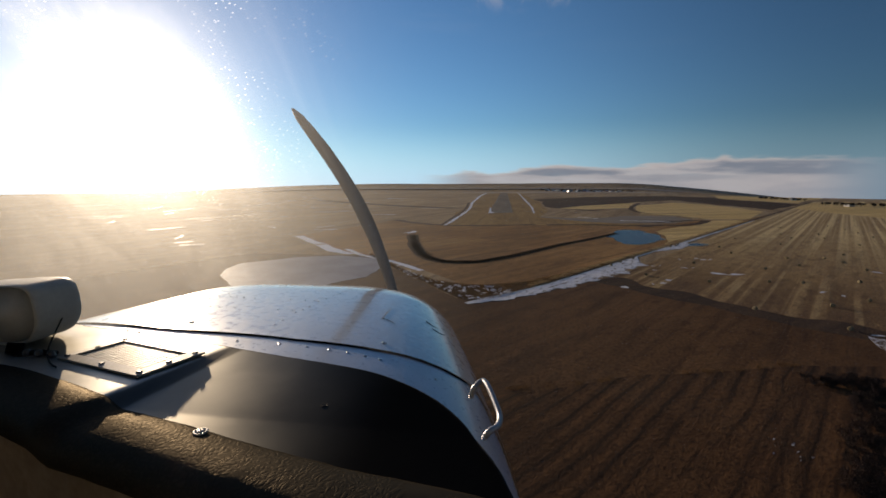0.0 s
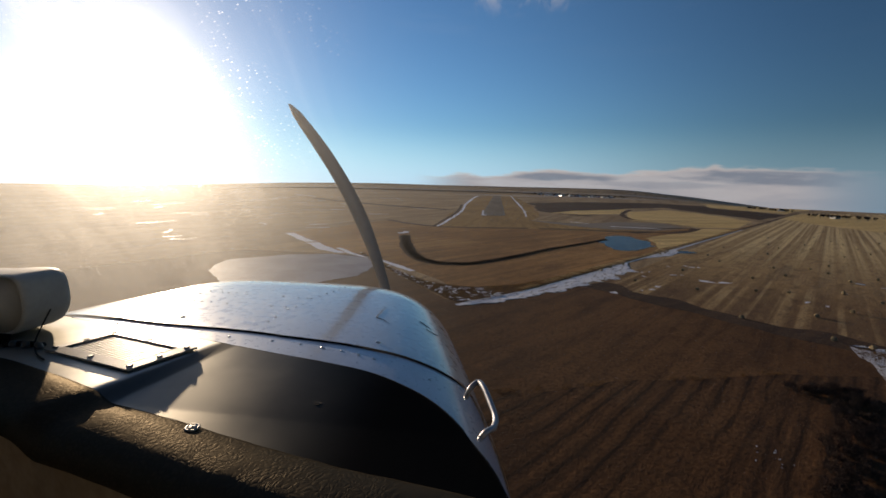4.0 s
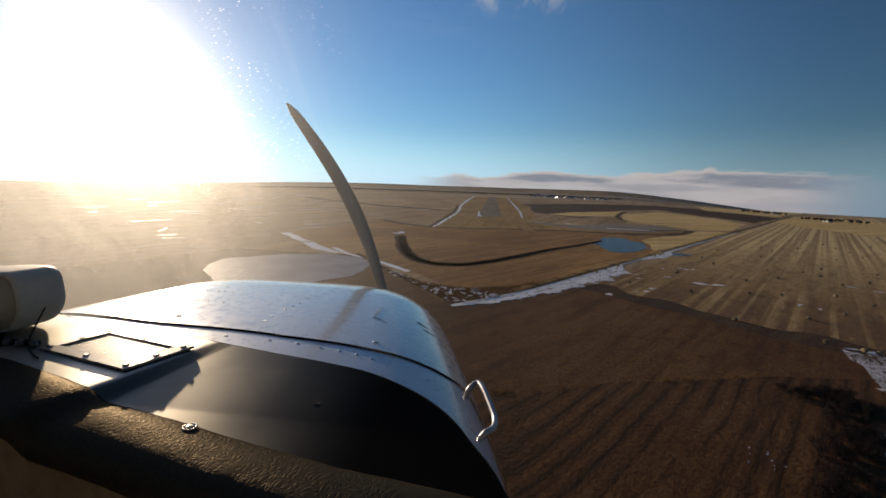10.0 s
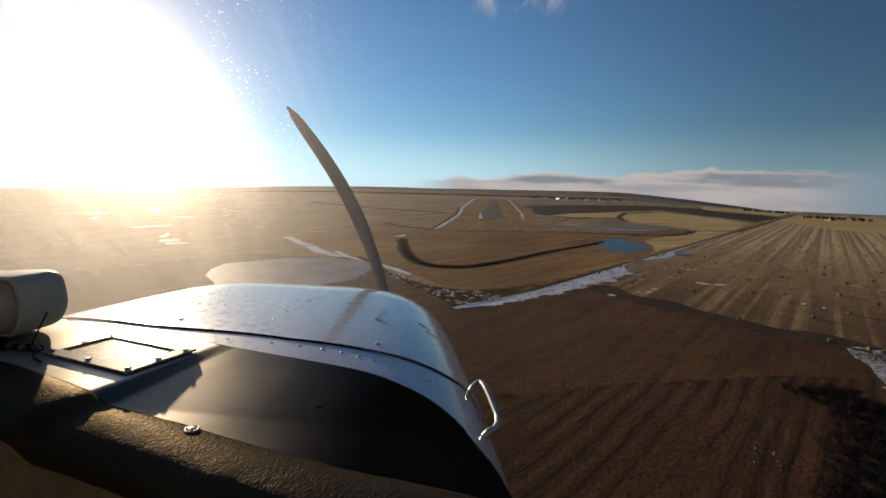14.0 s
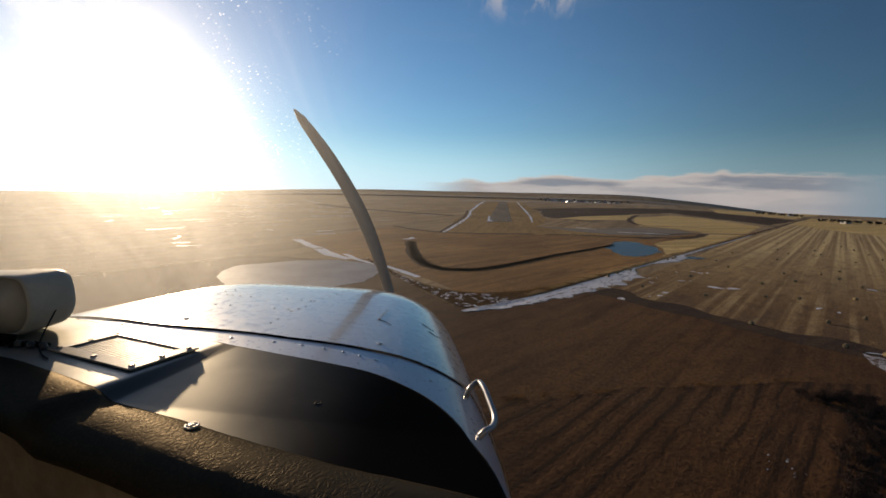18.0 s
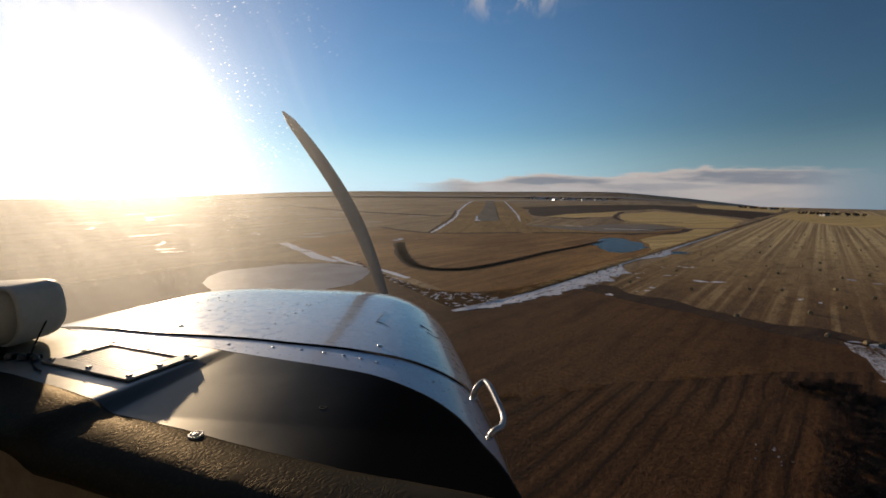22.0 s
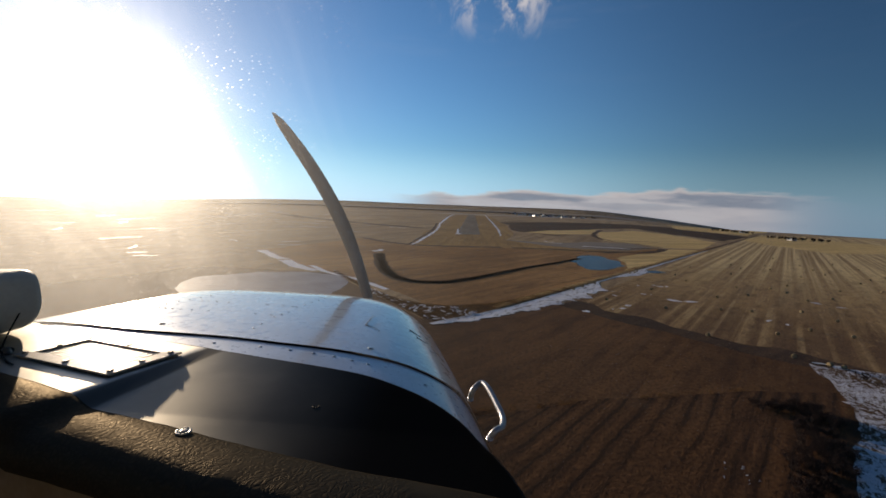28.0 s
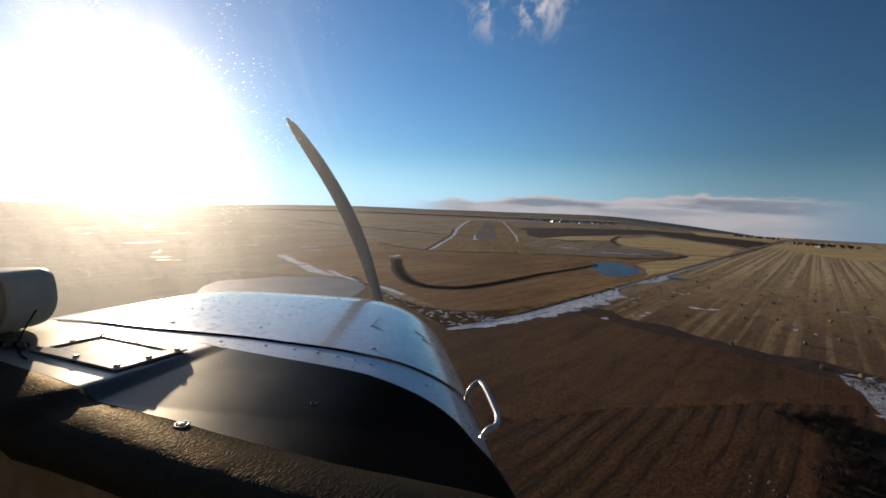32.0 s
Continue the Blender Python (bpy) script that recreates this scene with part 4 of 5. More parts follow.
def shed(name, sx, sy, sz, wall_mat, roof_mat, label, rise=0.35):
    """A gabled building with walls, roof slabs, a door and windows."""
    b = root(name, (0, 0, 0), label, "building", "buildings of the settlement")
    bm = bmesh.new()
    x, y = sx / 2, sy / 2
    ridge = sz + rise * sy / 2
    v = [bm.verts.new(p) for p in ((-x, -y, -1), (x, -y, -1), (x, y, -1), (-x, y, -1), (-x, -y, sz), (x, -y, sz), (x, y, sz), (-x, y, sz), (-x, 0, ridge), (x, 0, ridge))]
    for q in ((0, 1, 5, 4), (2, 3, 7, 6), (1, 2, 6, 9, 5), (3, 0, 4, 8, 7)):
        bm.faces.new([v[i] for i in q])
    part("wall", bm, wall_mat, b)
    for side in (-1, 1):
        run = math.hypot(y + 0.4, rise * (y + 0.4))
        tilt = Matrix.Rotation(-side * math.atan(rise), 4, "X")
        part("roof", box_bm(sx + 0.8, run, 0.22, (0, side * (y + 0.4) / 2, sz + rise * y - rise * (y + 0.4) / 2 + 0.15), 0.03, tilt, 1), roof_mat, b)
    part("door", box_bm(sx * 0.16, 0.12, sz * 0.7, (-sx * 0.1, -y - 0.05, sz * 0.35), 0.02), M_DARKROOF, b, "dark door")
    for k in (-0.34, 0.16, 0.36):
        wd = part("window", box_bm(sx * 0.11, 0.14, sz * 0.3, (sx * k, -y - 0.05, sz * 0.6), 0.02), M_WALL, b, "white window frame")
        part("pane", box_bm(sx * 0.09, 0.04, sz * 0.24, (sx * k, -y - 0.14, sz * 0.6)), M_GLASSDARK, wd)
    return b


def hangar(wd, ln, label):
    """An arched sheet-metal hangar with a big end door."""
    b = root("hangar", (0, 0, 0), label, "hangar", "buildings of the settlement")
    n = 17
    arch = [(wd / 2 * math.cos(math.pi * k / (n - 1)), wd * 0.36 * math.sin(math.pi * k / (n - 1))) for k in range(n)]
    verts = [(x, y, z - (0.5 if z < 0.1 else 0)) for y in (-ln / 2, ln / 2) for x, z in arch] + [(x * 0.97, y, z * 0.97 - (0.5 if z < 0.1 else 0)) for y in (-ln / 2, ln / 2) for x, z in arch]
    faces = [(k, k + 1, n + k + 1, n + k) for k in range(n - 1)] + [(2 * n + k, 2 * n + k + 1, 3 * n + k + 1, 3 * n + k) for k in range(n - 1)]
    faces += [(k, k + 1, 2 * n + k + 1, 2 * n + k) for k in range(n - 1)] + [(n + k, n + k + 1, 3 * n + k + 1, 3 * n + k) for k in range(n - 1)]
    part("roof", mesh_from("roof", verts, faces, M_TINROOF, True), None, b)
    for y, nm in ((-ln / 2 + 0.4, "end_wall"), (ln / 2 - 0.4, "end_wall")):
        vs = [(x * 0.96, y, z * 0.96 - (0.5 if z < 0.1 else 0)) for x, z in arch]
        part(nm, mesh_from(nm, vs, [tuple(range(n))], M_WALL), None, b)
    for k in (-1, 1):
        part("door", box_bm(wd * 0.28, 0.2, wd * 0.22, (k * wd * 0.145, -ln / 2 + 0.25, wd * 0.11), 0.03), M_GLASSDARK, b, "dark sliding door")
    return b


house_a = shed("farmhouse", 13, 9, 4.2, M_WALL, M_DARKROOF, "small white farmhouse with a dark roof")
house_b = shed("barn", 22, 12, 5.5, M_WALL, M_TINROOF, "long white barn with a pale tin roof", 0.3)
house_c = shed("barn", 18, 11, 6.0, M_REDWALL, M_TINROOF, "rust-red barn with a pale tin roof", 0.45)
hang_a = hangar(24, 22, "arched white sheet-metal hangar")
rr = random.Random(8)
kinds = (hang_a, house_b, house_a, hang_a, house_c, house_b, house_a)
first = set()
for k in range(24):
    x, y = 236 + 15.5 * k + rr.uniform(-10, 10), 2760 - 12 * k + rr.uniform(-90, 90)
    ob = kinds[k % 7]
    m = pose(x, y, land_z(x, y), 0, 0, rr.uniform(-35, 35))
    if ob.name not in first:
        first.add(ob.name)
        ob.matrix_basis = m
    else:
        copy_thing(ob, m)
for x, y, ob, a in ((592, 880, house_a, 20), (690, 1210, house_a, 40)):
    copy_thing(ob, pose(x, y, land_z(x, y), 0, 0, a))
trees = [tree("bare_tree", 9, 1, "bare winter tree with a thin brown crown"), tree("bare_tree", 12, 2, "tall bare winter tree with a wide crown"), tree("bare_tree", 7, 3, "small bushy bare tree")]
first = set()
for k in range(120):
    if k < 70:
        x, y = 190 + 6.6 * k + rr.uniform(-30, 30), 2880 - 7 * k + rr.uniform(-60, 200)
    elif k < 95:
        x, y = 660 + rr.uniform(-8, 8), 1125 + 7.2 * (k - 70) + rr.uniform(-6, 6)
    else:
        x, y = 570 + 2.2 * (k - 95) + rr.uniform(-8, 8), 905 - 3 * (k - 95) + rr.uniform(-10, 10)
    ob = trees[k % 3 if k < 70 else 2]
    m = pose(x, y, land_z(x, y), 0, 0, rr.uniform(0, 360))
    if k < 3:
        ob.matrix_basis = m
    else:
        copy_thing(ob, m)


# the thicket beside the fallow field: thawing snow, bare bushes and brush
def bush(h, seed, label):
    """A bare many-stemmed bush: stems from one foot and a ragged cloud of twigs."""
    t = root("bare_bush", (0, 0, 0), label, "bush", "bushes of the thicket")
    gg = np.random.default_rng(seed)
    verts, faces, ends = [], [], []
    for k in range(9):
        a, lean = gg.uniform(0, 6.28), gg.uniform(0.15, 0.75)
        e = Vector((math.cos(a) * lean * h, math.sin(a) * lean * h, h * gg.uniform(0.6, 1.0)))
        v, f = tube(smooth_line([(0.1 * math.cos(a), 0.1 * math.sin(a), -0.1), e * 0.45 + Vector((0, 0, 0.12 * h)), e], 5), h * 0.016, 5, h * 0.004)
        faces += [tuple(i + len(verts) for i in q_) for q_ in f]
        verts += v
        ends.append(e)
    part("stems", mesh_from("stems", verts, faces, M_BARK), None, t)
    c = np.array([ends[i % 9] for i in range(900)]) * gg.uniform(0.45, 1.05, (900, 1)) + gg.normal(0, 0.13 * h, (900, 3))
    c[:, 2] = np.clip(c[:, 2], 0.08 * h, 1.1 * h)
    d = gg.normal(0, 1, (900, 2, 3)) * np.array([0.06, 0.06, 0.11]) * h
    d[:, 1] *= 0.35
    part("twigs", mesh_from("twigs", np.stack([c, c + d[:, 0], c + d[:, 1]], 1).reshape(-1, 3).tolist(), np.arange(2700).reshape(-1, 3).tolist(), M_TWIG), None, t)
    return t


def in_thicket(q, e):
    """A place in the thicket: q along its western edge from the far end, e metres in from that edge."""
    return interp(q, [0, 0.25, 0.62, 1.0], [92, 88, 71, 34]) + 0.9 * e, interp(q, [0, 0.25, 0.62, 1.0], [126, 110, 83, 34]) - 0.25 * e


bushes = [bush(1.1, 21, "low bare brown bush in the snowy thicket"), bush(1.7, 22, "bare brown bush in the snowy thicket"), bush(1.7, 23, "low dense dark bush at the thicket's edge")]
for k in range(168):
    if k < 44:
        x, y = in_thicket(rr.random(), 3 + 26 * rr.random())
        ob = bushes[k % 2]
    else:
        q_ = rr.random()
        x, y = 47 + 26 * q_ + rr.uniform(-4.5, 3), 57 + 37 * q_ + rr.uniform(-3, 3)
        if k > 150:         # a low tail of scrub out into the field
            x, y = 58 + 13 * rr.random(), 93.5 + rr.uniform(-1.5, 1.5)
        ob = bushes[2]
    m = pose(x, y, 0.0, 0, 0, rr.uniform(0, 360))
    if k in (0, 1, 44):
        ob.matrix_basis = m
    else:
        copy_thing(ob, m)
for k in range(9):          # last flecks of snow out on the worked ground
    snow_blot(41 + rr.gauss(0, 1.6), 67 + rr.gauss(0, 1.5), rr.uniform(0.1, 0.25), 130 + k, 0.5)
for k in range(10):
    x, y = in_thicket(rr.random(), 1.5 + 38 * rr.random() ** 1.4)
    snow_blot(x, y, rr.uniform(0.9, 3.4), 100 + k, 0.6)
patch("thicket_floor", [in_thicket(0, 0), in_thicket(0.25, 0), in_thicket(0.62, 0), in_thicket(1, 0), in_thicket(1, 50), in_thicket(0.5, 60), in_thicket(0, 50)], M_THAW, 0.08, 0.02,
      label="thawing snow over rough brown scrub ground", category="ground", seed=2.0)
pl = np.array([(*in_thicket(g.random(), 50 * g.random() ** 1.2), 0.03) for _ in range(6500)])
blades("thicket_brush", pl, 0.4, 0.5, M_SCRUBGRASS, "dry brown brush and grass in the thicket", "brush", 6, per=6)


def far_hills(name, r, lo, hi, seed, az0, az1, label):
    """A long low ridge along the horizon."""
    n = 260
    verts = []
    for i in range(n):
        az = radians(az0 + (az1 - az0) * i / (n - 1))
        x, y = r * math.sin(az), r * math.cos(az)
        z0 = land_z(x, y)
        edge = smoothstep(i, 0, 40) * smoothstep(n - 1 - i, 0, 40)
        h = edge * (lo + (hi - lo) * (0.5 + 0.8 * noise.noise((az * 9, seed, 0)) + 0.15 * noise.noise((az * 90, seed, 1))))
        for dr, k in ((-260, -0.02), (-120, 0.55), (0, 1.0), (90, 0.0)):
            verts.append(((r + dr) * math.sin(az), (r + dr) * math.cos(az), z0 - 3 + max(0.0, h) * k + (3 if k > 0 else 0)))
    tagged(new(name, mesh_from(name, verts, grid_faces(n, 4), M_HILL, True)), label, "hills", kind="structure")


far_hills("distant_hills", 4300, 1, 6, 1.0, -60, 30, "low dark wooded hills along the horizon")
far_hills("distant_hills", 3300, 0, 6, 4.0, -35, 24, "faint dark shelterbelts far across the plain")
far_hills("distant_hills", 2500, 0, 3, 9.0, -6, 20, "faint dark shelterbelts far across the plain")

# ---- aircraft ----
CRAFT_AT = EYE + Vector((-0.55, 0.75, -0.6))
craft = root("light_aircraft", CRAFT_AT, "nose and cockpit of a small grey-blue light aircraft in flight", "aircraft")


def craft_mesh(name, verts, faces, mat, smooth=False):
    """A mesh given in modelling units about the seat's eye point."""
    return mesh_from(name, [Vector(v) * A + EYE - CRAFT_AT for v in verts], faces, mat, smooth)


def craft_part(name, verts, faces, mat, parent=None, label="", smooth=False):
    return part(name, craft_mesh(name, verts, faces, mat, smooth), None, parent or craft, label)


def cowl_point(ph, y):
    """The cowl's skin: a boxy rounded arch that narrows and rolls over to the nose."""
    xc, yn, rn = -0.694, 1.878, 0.472
    t = max(0.0, (y - 0.4) / (yn - 0.4))
    k = min(1.0, max(0.0, (y - (yn - rn)) / rn))
    k = 1 - math.sqrt(max(0.0, 1 - k * k))
    wd = 0.81 - 0.379 * t ** 1.3 - 0.306 * k
    zt = -0.333 - 0.034 * t ** 2 - 0.25 * k
    h = 0.423 - 0.25 * k
    c, s = math.cos(ph), math.sin(ph)
    return Vector((xc + wd * math.copysign(abs(c) ** 0.475, c), y, zt - h + h * abs(s) ** 0.552))


def cowl_normal(ph, y):
    e = 1e-3
    return (cowl_point(ph - e, y) - cowl_point(ph + e, y)).cross(cowl_point(ph, y + e) - cowl_point(ph, y - e)).normalized()


SEAM = ([0.0, 0.3, 0.55, 0.69, 0.81, 0.96, 1.085, 1.2, 1.35, 1.45, 1.55, 1.64, 1.92, 2.2, 3.14], [0.60, 0.62, 0.673, 0.709, 0.739, 0.764, 0.774, 0.794, 0.815, 0.835, 0.86, 0.91, 0.97, 0.96, 0.6])
GAP = ([0.0, 0.3, 0.45, 0.49, 0.56, 0.657, 0.8, 0.96, 1.1, 1.225, 1.365, 1.47, 1.56, 1.66, 1.85, 2.2, 3.14], [0.74, 0.77, 0.84, 0.90, 0.935, 0.941, 0.921, 0.911, 0.906, 0.90, 0.90, 0.903, 0.921, 0.946, 0.971, 0.97, 0.74])


def skin(y_from, y_to, rows, cols, lift=0.0, ease=1.0):
    verts = []
    for i in range(rows):
        for j in range(cols):
            ph = 0.004 + (math.pi - 0.008) * (j / (cols - 1))
            a, b = y_from(ph), y_to(ph)
            y = a + (b - a) * (i / (rows - 1)) ** ease
            verts.append(cowl_point(ph, y) + cowl_normal(ph, y) * lift)
    return verts, grid_faces(rows, cols)


v, f = skin(lambda p: interp(p, *GAP) + 0.002, lambda p: 1.8775, 64, 150, 0.004, 0.9)
cowl = craft_part("cowling", v, f, M_COWL, None, "riveted grey-blue painted metal engine cowling", True)
v, f = skin(lambda p: interp(p, *SEAM) - 0.06, lambda p: interp(p, *GAP) - 0.002, 14, 150, 0.0)
fairing = craft_part("fairing", v, f, M_COWL2, None, "blue-grey strip between windshield and cowling", True)
v, f = skin(lambda p: interp(p, *GAP) - 0.03, lambda p: interp(p, *GAP) + 0.03, 4, 150, -0.006)
craft_part("panel_gap", v, f, M_GASKET, None, "dark gap between cowl panels", True)
# nose bowl that closes the cowl
ring = [cowl_point(0.004 + (math.pi - 0.008) * j / 60, 1.877) for j in range(61)]
craft_part("nose_bowl", ring + [cowl_point(0.004, 1.6), cowl_point(math.pi - 0.004, 1.6)], [tuple(range(61))], M_COWL)

# rivets, each a small dome seated on the skin
dome = bmesh.new()
bmesh.ops.create_uvsphere(dome, u_segments=10, v_segments=6, radius=1.0)
bmesh.ops.scale(dome, vec=(1, 1, 0.45), verts=dome.verts)
dome_mesh = mesh_of("rivet", dome, M_RIVET, True)


def seat(name, ph, y, r, me, parent, lift=0.004):
    ob = new(name, me)
    p = (cowl_point(ph, y) + cowl_normal(ph, y) * lift) * A + EYE - CRAFT_AT
    ob.parent = parent
    ob.matrix_basis = Matrix.Translation(p) @ cowl_normal(ph, y).to_track_quat("Z", "Y").to_matrix().to_4x4() @ Matrix.Diagonal((r * A, r * A, r * A, 1))
    return ob


def row_of(n, a, b):
    return [(a[0] + (b[0] - a[0]) * k / max(1, n - 1), a[1] + (b[1] - a[1]) * k / max(1, n - 1)) for k in range(n)]


cowl_rivets = (row_of(5, (1.684, 1.198), (1.655, 1.345)) + row_of(7, (1.629, 1.264), (1.535, 1.25)) + row_of(6, (1.528, 1.25), (1.486, 1.441))
               + row_of(8, (1.66, 1.143), (1.545, 1.135)) + row_of(3, (1.536, 1.115), (1.527, 1.178)) + row_of(2, (1.684, 1.128), (1.684, 1.148))
               + [(1.676, 1.022), (1.684, 1.067), (1.536, 0.996), (1.536, 1.037)])
for ph, y in cowl_rivets:
    seat("rivet", ph, y, 0.0036, dome_mesh, cowl)
for ph, y in ((1.582, 0.986), (1.202, 0.946)):
    seat("fastener", ph, y, 0.007, dome_mesh, cowl)
for ph, y in row_of(3, (1.64, 0.918), (1.585, 0.893)) + row_of(7, (1.551, 0.88), (1.194, 0.858)) + [(0.93, 0.85)]:
    seat("rivet", ph, y, 0.0042, dome_mesh, fairing, 0.0)


def scratch(points, wdt):
    pts = [cowl_point(*p) + cowl_normal(*p) * 0.0052 for p in points]
    v, f = tube(pts, wdt, 5, wdt * 0.4)
    craft_part("scratch", v, f, M_CRACK, cowl, "dark crack in the paint")


scratch([(1.256, 1.128), (1.245, 1.19), (1.233, 1.25)], 0.0012)
scratch([(1.256, 1.128), (1.215, 1.12), (1.18, 1.10)], 0.0010)
scratch([(0.98, 1.215), (0.93, 1.205), (0.88, 1.20)], 0.0013)
scratch([(0.93, 1.17), (0.87, 1.165), (0.813, 1.18)], 0.0011)

# grab handle on the shoulder of the cowl
v, f = tube(smooth_line([(-0.034, 0.658, -0.322), (-0.029, 0.660, -0.307), (-0.017, 0.671, -0.300), (-0.007, 0.652, -0.300), (0.006, 0.615, -0.309), (0.0125, 0.59, -0.315), (0.010, 0.566, -0.315), (0.001, 0.550, -0.313), (-0.006, 0.546, -0.320)], 40), 0.0043, 10)
handle = craft_part("grab_handle", v, f, M_CHROME, None, "bent shiny steel grab handle", True)
for p in ((-0.033, 0.659, -0.318), (-0.006, 0.547, -0.318)):
    v, f = tube([Vector(p) + Vector((0, 0, -0.006)), Vector(p) + Vector((0, 0, -0.002))], 0.0046, 12)
    craft_part("foot", v, f, M_COWL2, handle, "", True)

# propeller at rest
def blade(sign):
    hub, tip = Vector((-0.45, 1.99, -0.67)), Vector((-0.976, 1.99, 0.362))
    d = (tip - hub) * sign
    side = Vector((d.z, 0, -d.x)).normalized() * sign
    verts = []
    for i in range(24):
        t = i / 23
        c = hub + d * (0.06 + 0.94 * t) + side * 0.07 * math.sin(math.pi * t)
        chord = interp(t, [0, 0.15, 0.45, 0.8, 0.95, 1], [0.035, 0.045, 0.056, 0.047, 0.034, 0.008]) / 2
        tw = radians(52 - 36 * t)
        for e, th in ((-1, 0), (-0.5, 0.011), (0.2, 0.014), (1, 0), (0.2, -0.006), (-0.5, -0.005)):
            verts.append(c + side * (chord * e * math.cos(tw) * 1.25) + Vector((0, chord * e * math.sin(tw) - th, 0)))
    return verts, grid_faces(24, 6, True) + [tuple(range(6)), tuple(range(138, 144))]


prop = craft_part("propeller", *tube([(-0.45, 1.93, -0.67), (-0.45, 2.06, -0.67)], 0.09, 20), M_BLADE, None, "grey two-bladed propeller at rest", True)
for sign in (1, -1):
    v, f = blade(sign)
    craft_part("blade", v, f, M_BLADE, prop, "", True)
v, f = tube([(-0.45, 2.03 + 0.03 * k, -0.67) for k in range(9)], 0.13, 20, 0.02)
craft_part("spinner", v, f, M_COWL, prop, "", True)

# ---- dash ----
LIP = ([-2.0, -1.2, -0.868, -0.735, -0.597, -0.515, -0.415, -0.295, -0.178, -0.064, 0.026, 0.1], [0.648, 0.688, 0.648, 0.612, 0.568, 0.553, 0.530, 0.499, 0.473, 0.457, 0.440, 0.418])
EDGE = smooth_line([(-2.0, 0.68, 0), (-1.5, 0.842, 0), (-1.04, 0.888, 0), (-0.97, 0.880, 0), (-0.78, 0.848, 0), (-0.67, 0.826, 0), (-0.525, 0.797, 0), (-0.42, 0.775, 0), (-0.30, 0.752, 0), (-0.218, 0.731, 0),
                    (-0.150, 0.697, 0), (-0.092, 0.655, 0), (-0.046, 0.604, 0), (-0.018, 0.556, 0), (0.008, 0.510, 0), (0.030, 0.45, 0), (0.06, 0.33, 0), (0.12, 0.2, 0)], 160)
EDGE = [p[0] for p in EDGE], [p[1] for p in EDGE]


def dash_z(x, y):
    """A raised shelf with the vent; a soft ramp falls from it to the lower panel."""
    k = min(1.0, max(0.0, (0.83 - y) / 0.26))
    edge_x = -0.546 - 0.27 * max(0.0, 0.808 - y)
    fall = smoothstep(x, edge_x - 0.004, edge_x + 0.012 + 0.03 * k)
    return -0.32 - 0.0165 * fall * k ** 1.25


verts = []
rows, cols = 60, 110
for i in range(rows):
    for j in range(cols):
        x = -1.95 + 2.03 * (j / (cols - 1)) ** 0.75
        y = interp(x, *LIP) - 0.02 + (interp(x, *EDGE) - interp(x, *LIP) + 0.02) * i / (rows - 1)
        verts.append((x, y, dash_z(x, y)))
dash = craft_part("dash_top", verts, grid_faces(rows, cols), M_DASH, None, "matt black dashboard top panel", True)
# rounded front rail and its rubber seal against the windshield
edge = [(x, interp(x, *EDGE), dash_z(x, interp(x, *EDGE))) for x in (-1.95 + 2.03 * (j / 119) ** 0.75 for j in range(120))]
v, f = tube([Vector(p) + Vector((0, 0.003, -0.004)) for p in edge], 0.0035, 8)
craft_part("windshield_seal", v, f, M_GASKET, None, "black rubber windshield seal", True)
apron = [Vector(p) + Vector((0, 0.006, dz_)) for dz_ in (-0.003, -0.09) for p in edge]
craft_part("apron", apron, grid_faces(2, 120), M_GASKET)

# padded lip along the near edge
prof = [(-0.012, -0.010), (-0.006, 0.0), (0.004, 0.0055), (0.030, 0.0080), (0.060, 0.0085), (0.080, 0.005), (0.092, -0.006), (0.098, -0.022), (0.097, -0.034), (0.086, -0.044)]
line = [(x, interp(x, *LIP)) for x in np.linspace(-1.95, 0.1, 150)]
verts = []
for i, (x, y) in enumerate(line):
    a, b = line[max(0, i - 3)], line[min(149, i + 3)]
    d = Vector((b[0] - a[0], b[1] - a[1], 0)).normalized()
    nrm = Vector((d.y, -d.x, 0))
    for u, h in prof:
        p = Vector((x, y, dash_z(x, y))) + nrm * u + Vector((0, 0, h))
        verts.append(p + Vector((0, 0, 0.0012 * noise.noise(p * 24))))
lip = craft_part("padded_lip", verts, grid_faces(150, len(prof)), M_LEATHER, None, "creased black leatherette padding", True)
panel = []
for i, (x, y) in enumerate(line):
    for u, h in ((0.083, -0.042), (0.115, -0.5)):
        panel.append((x - 0.0 + 0.2 * u, y - u, -0.33 + h))
craft_part("instrument_panel", panel, grid_faces(150, 2), M_PANEL, None, "dark brown instrument panel under the padding")


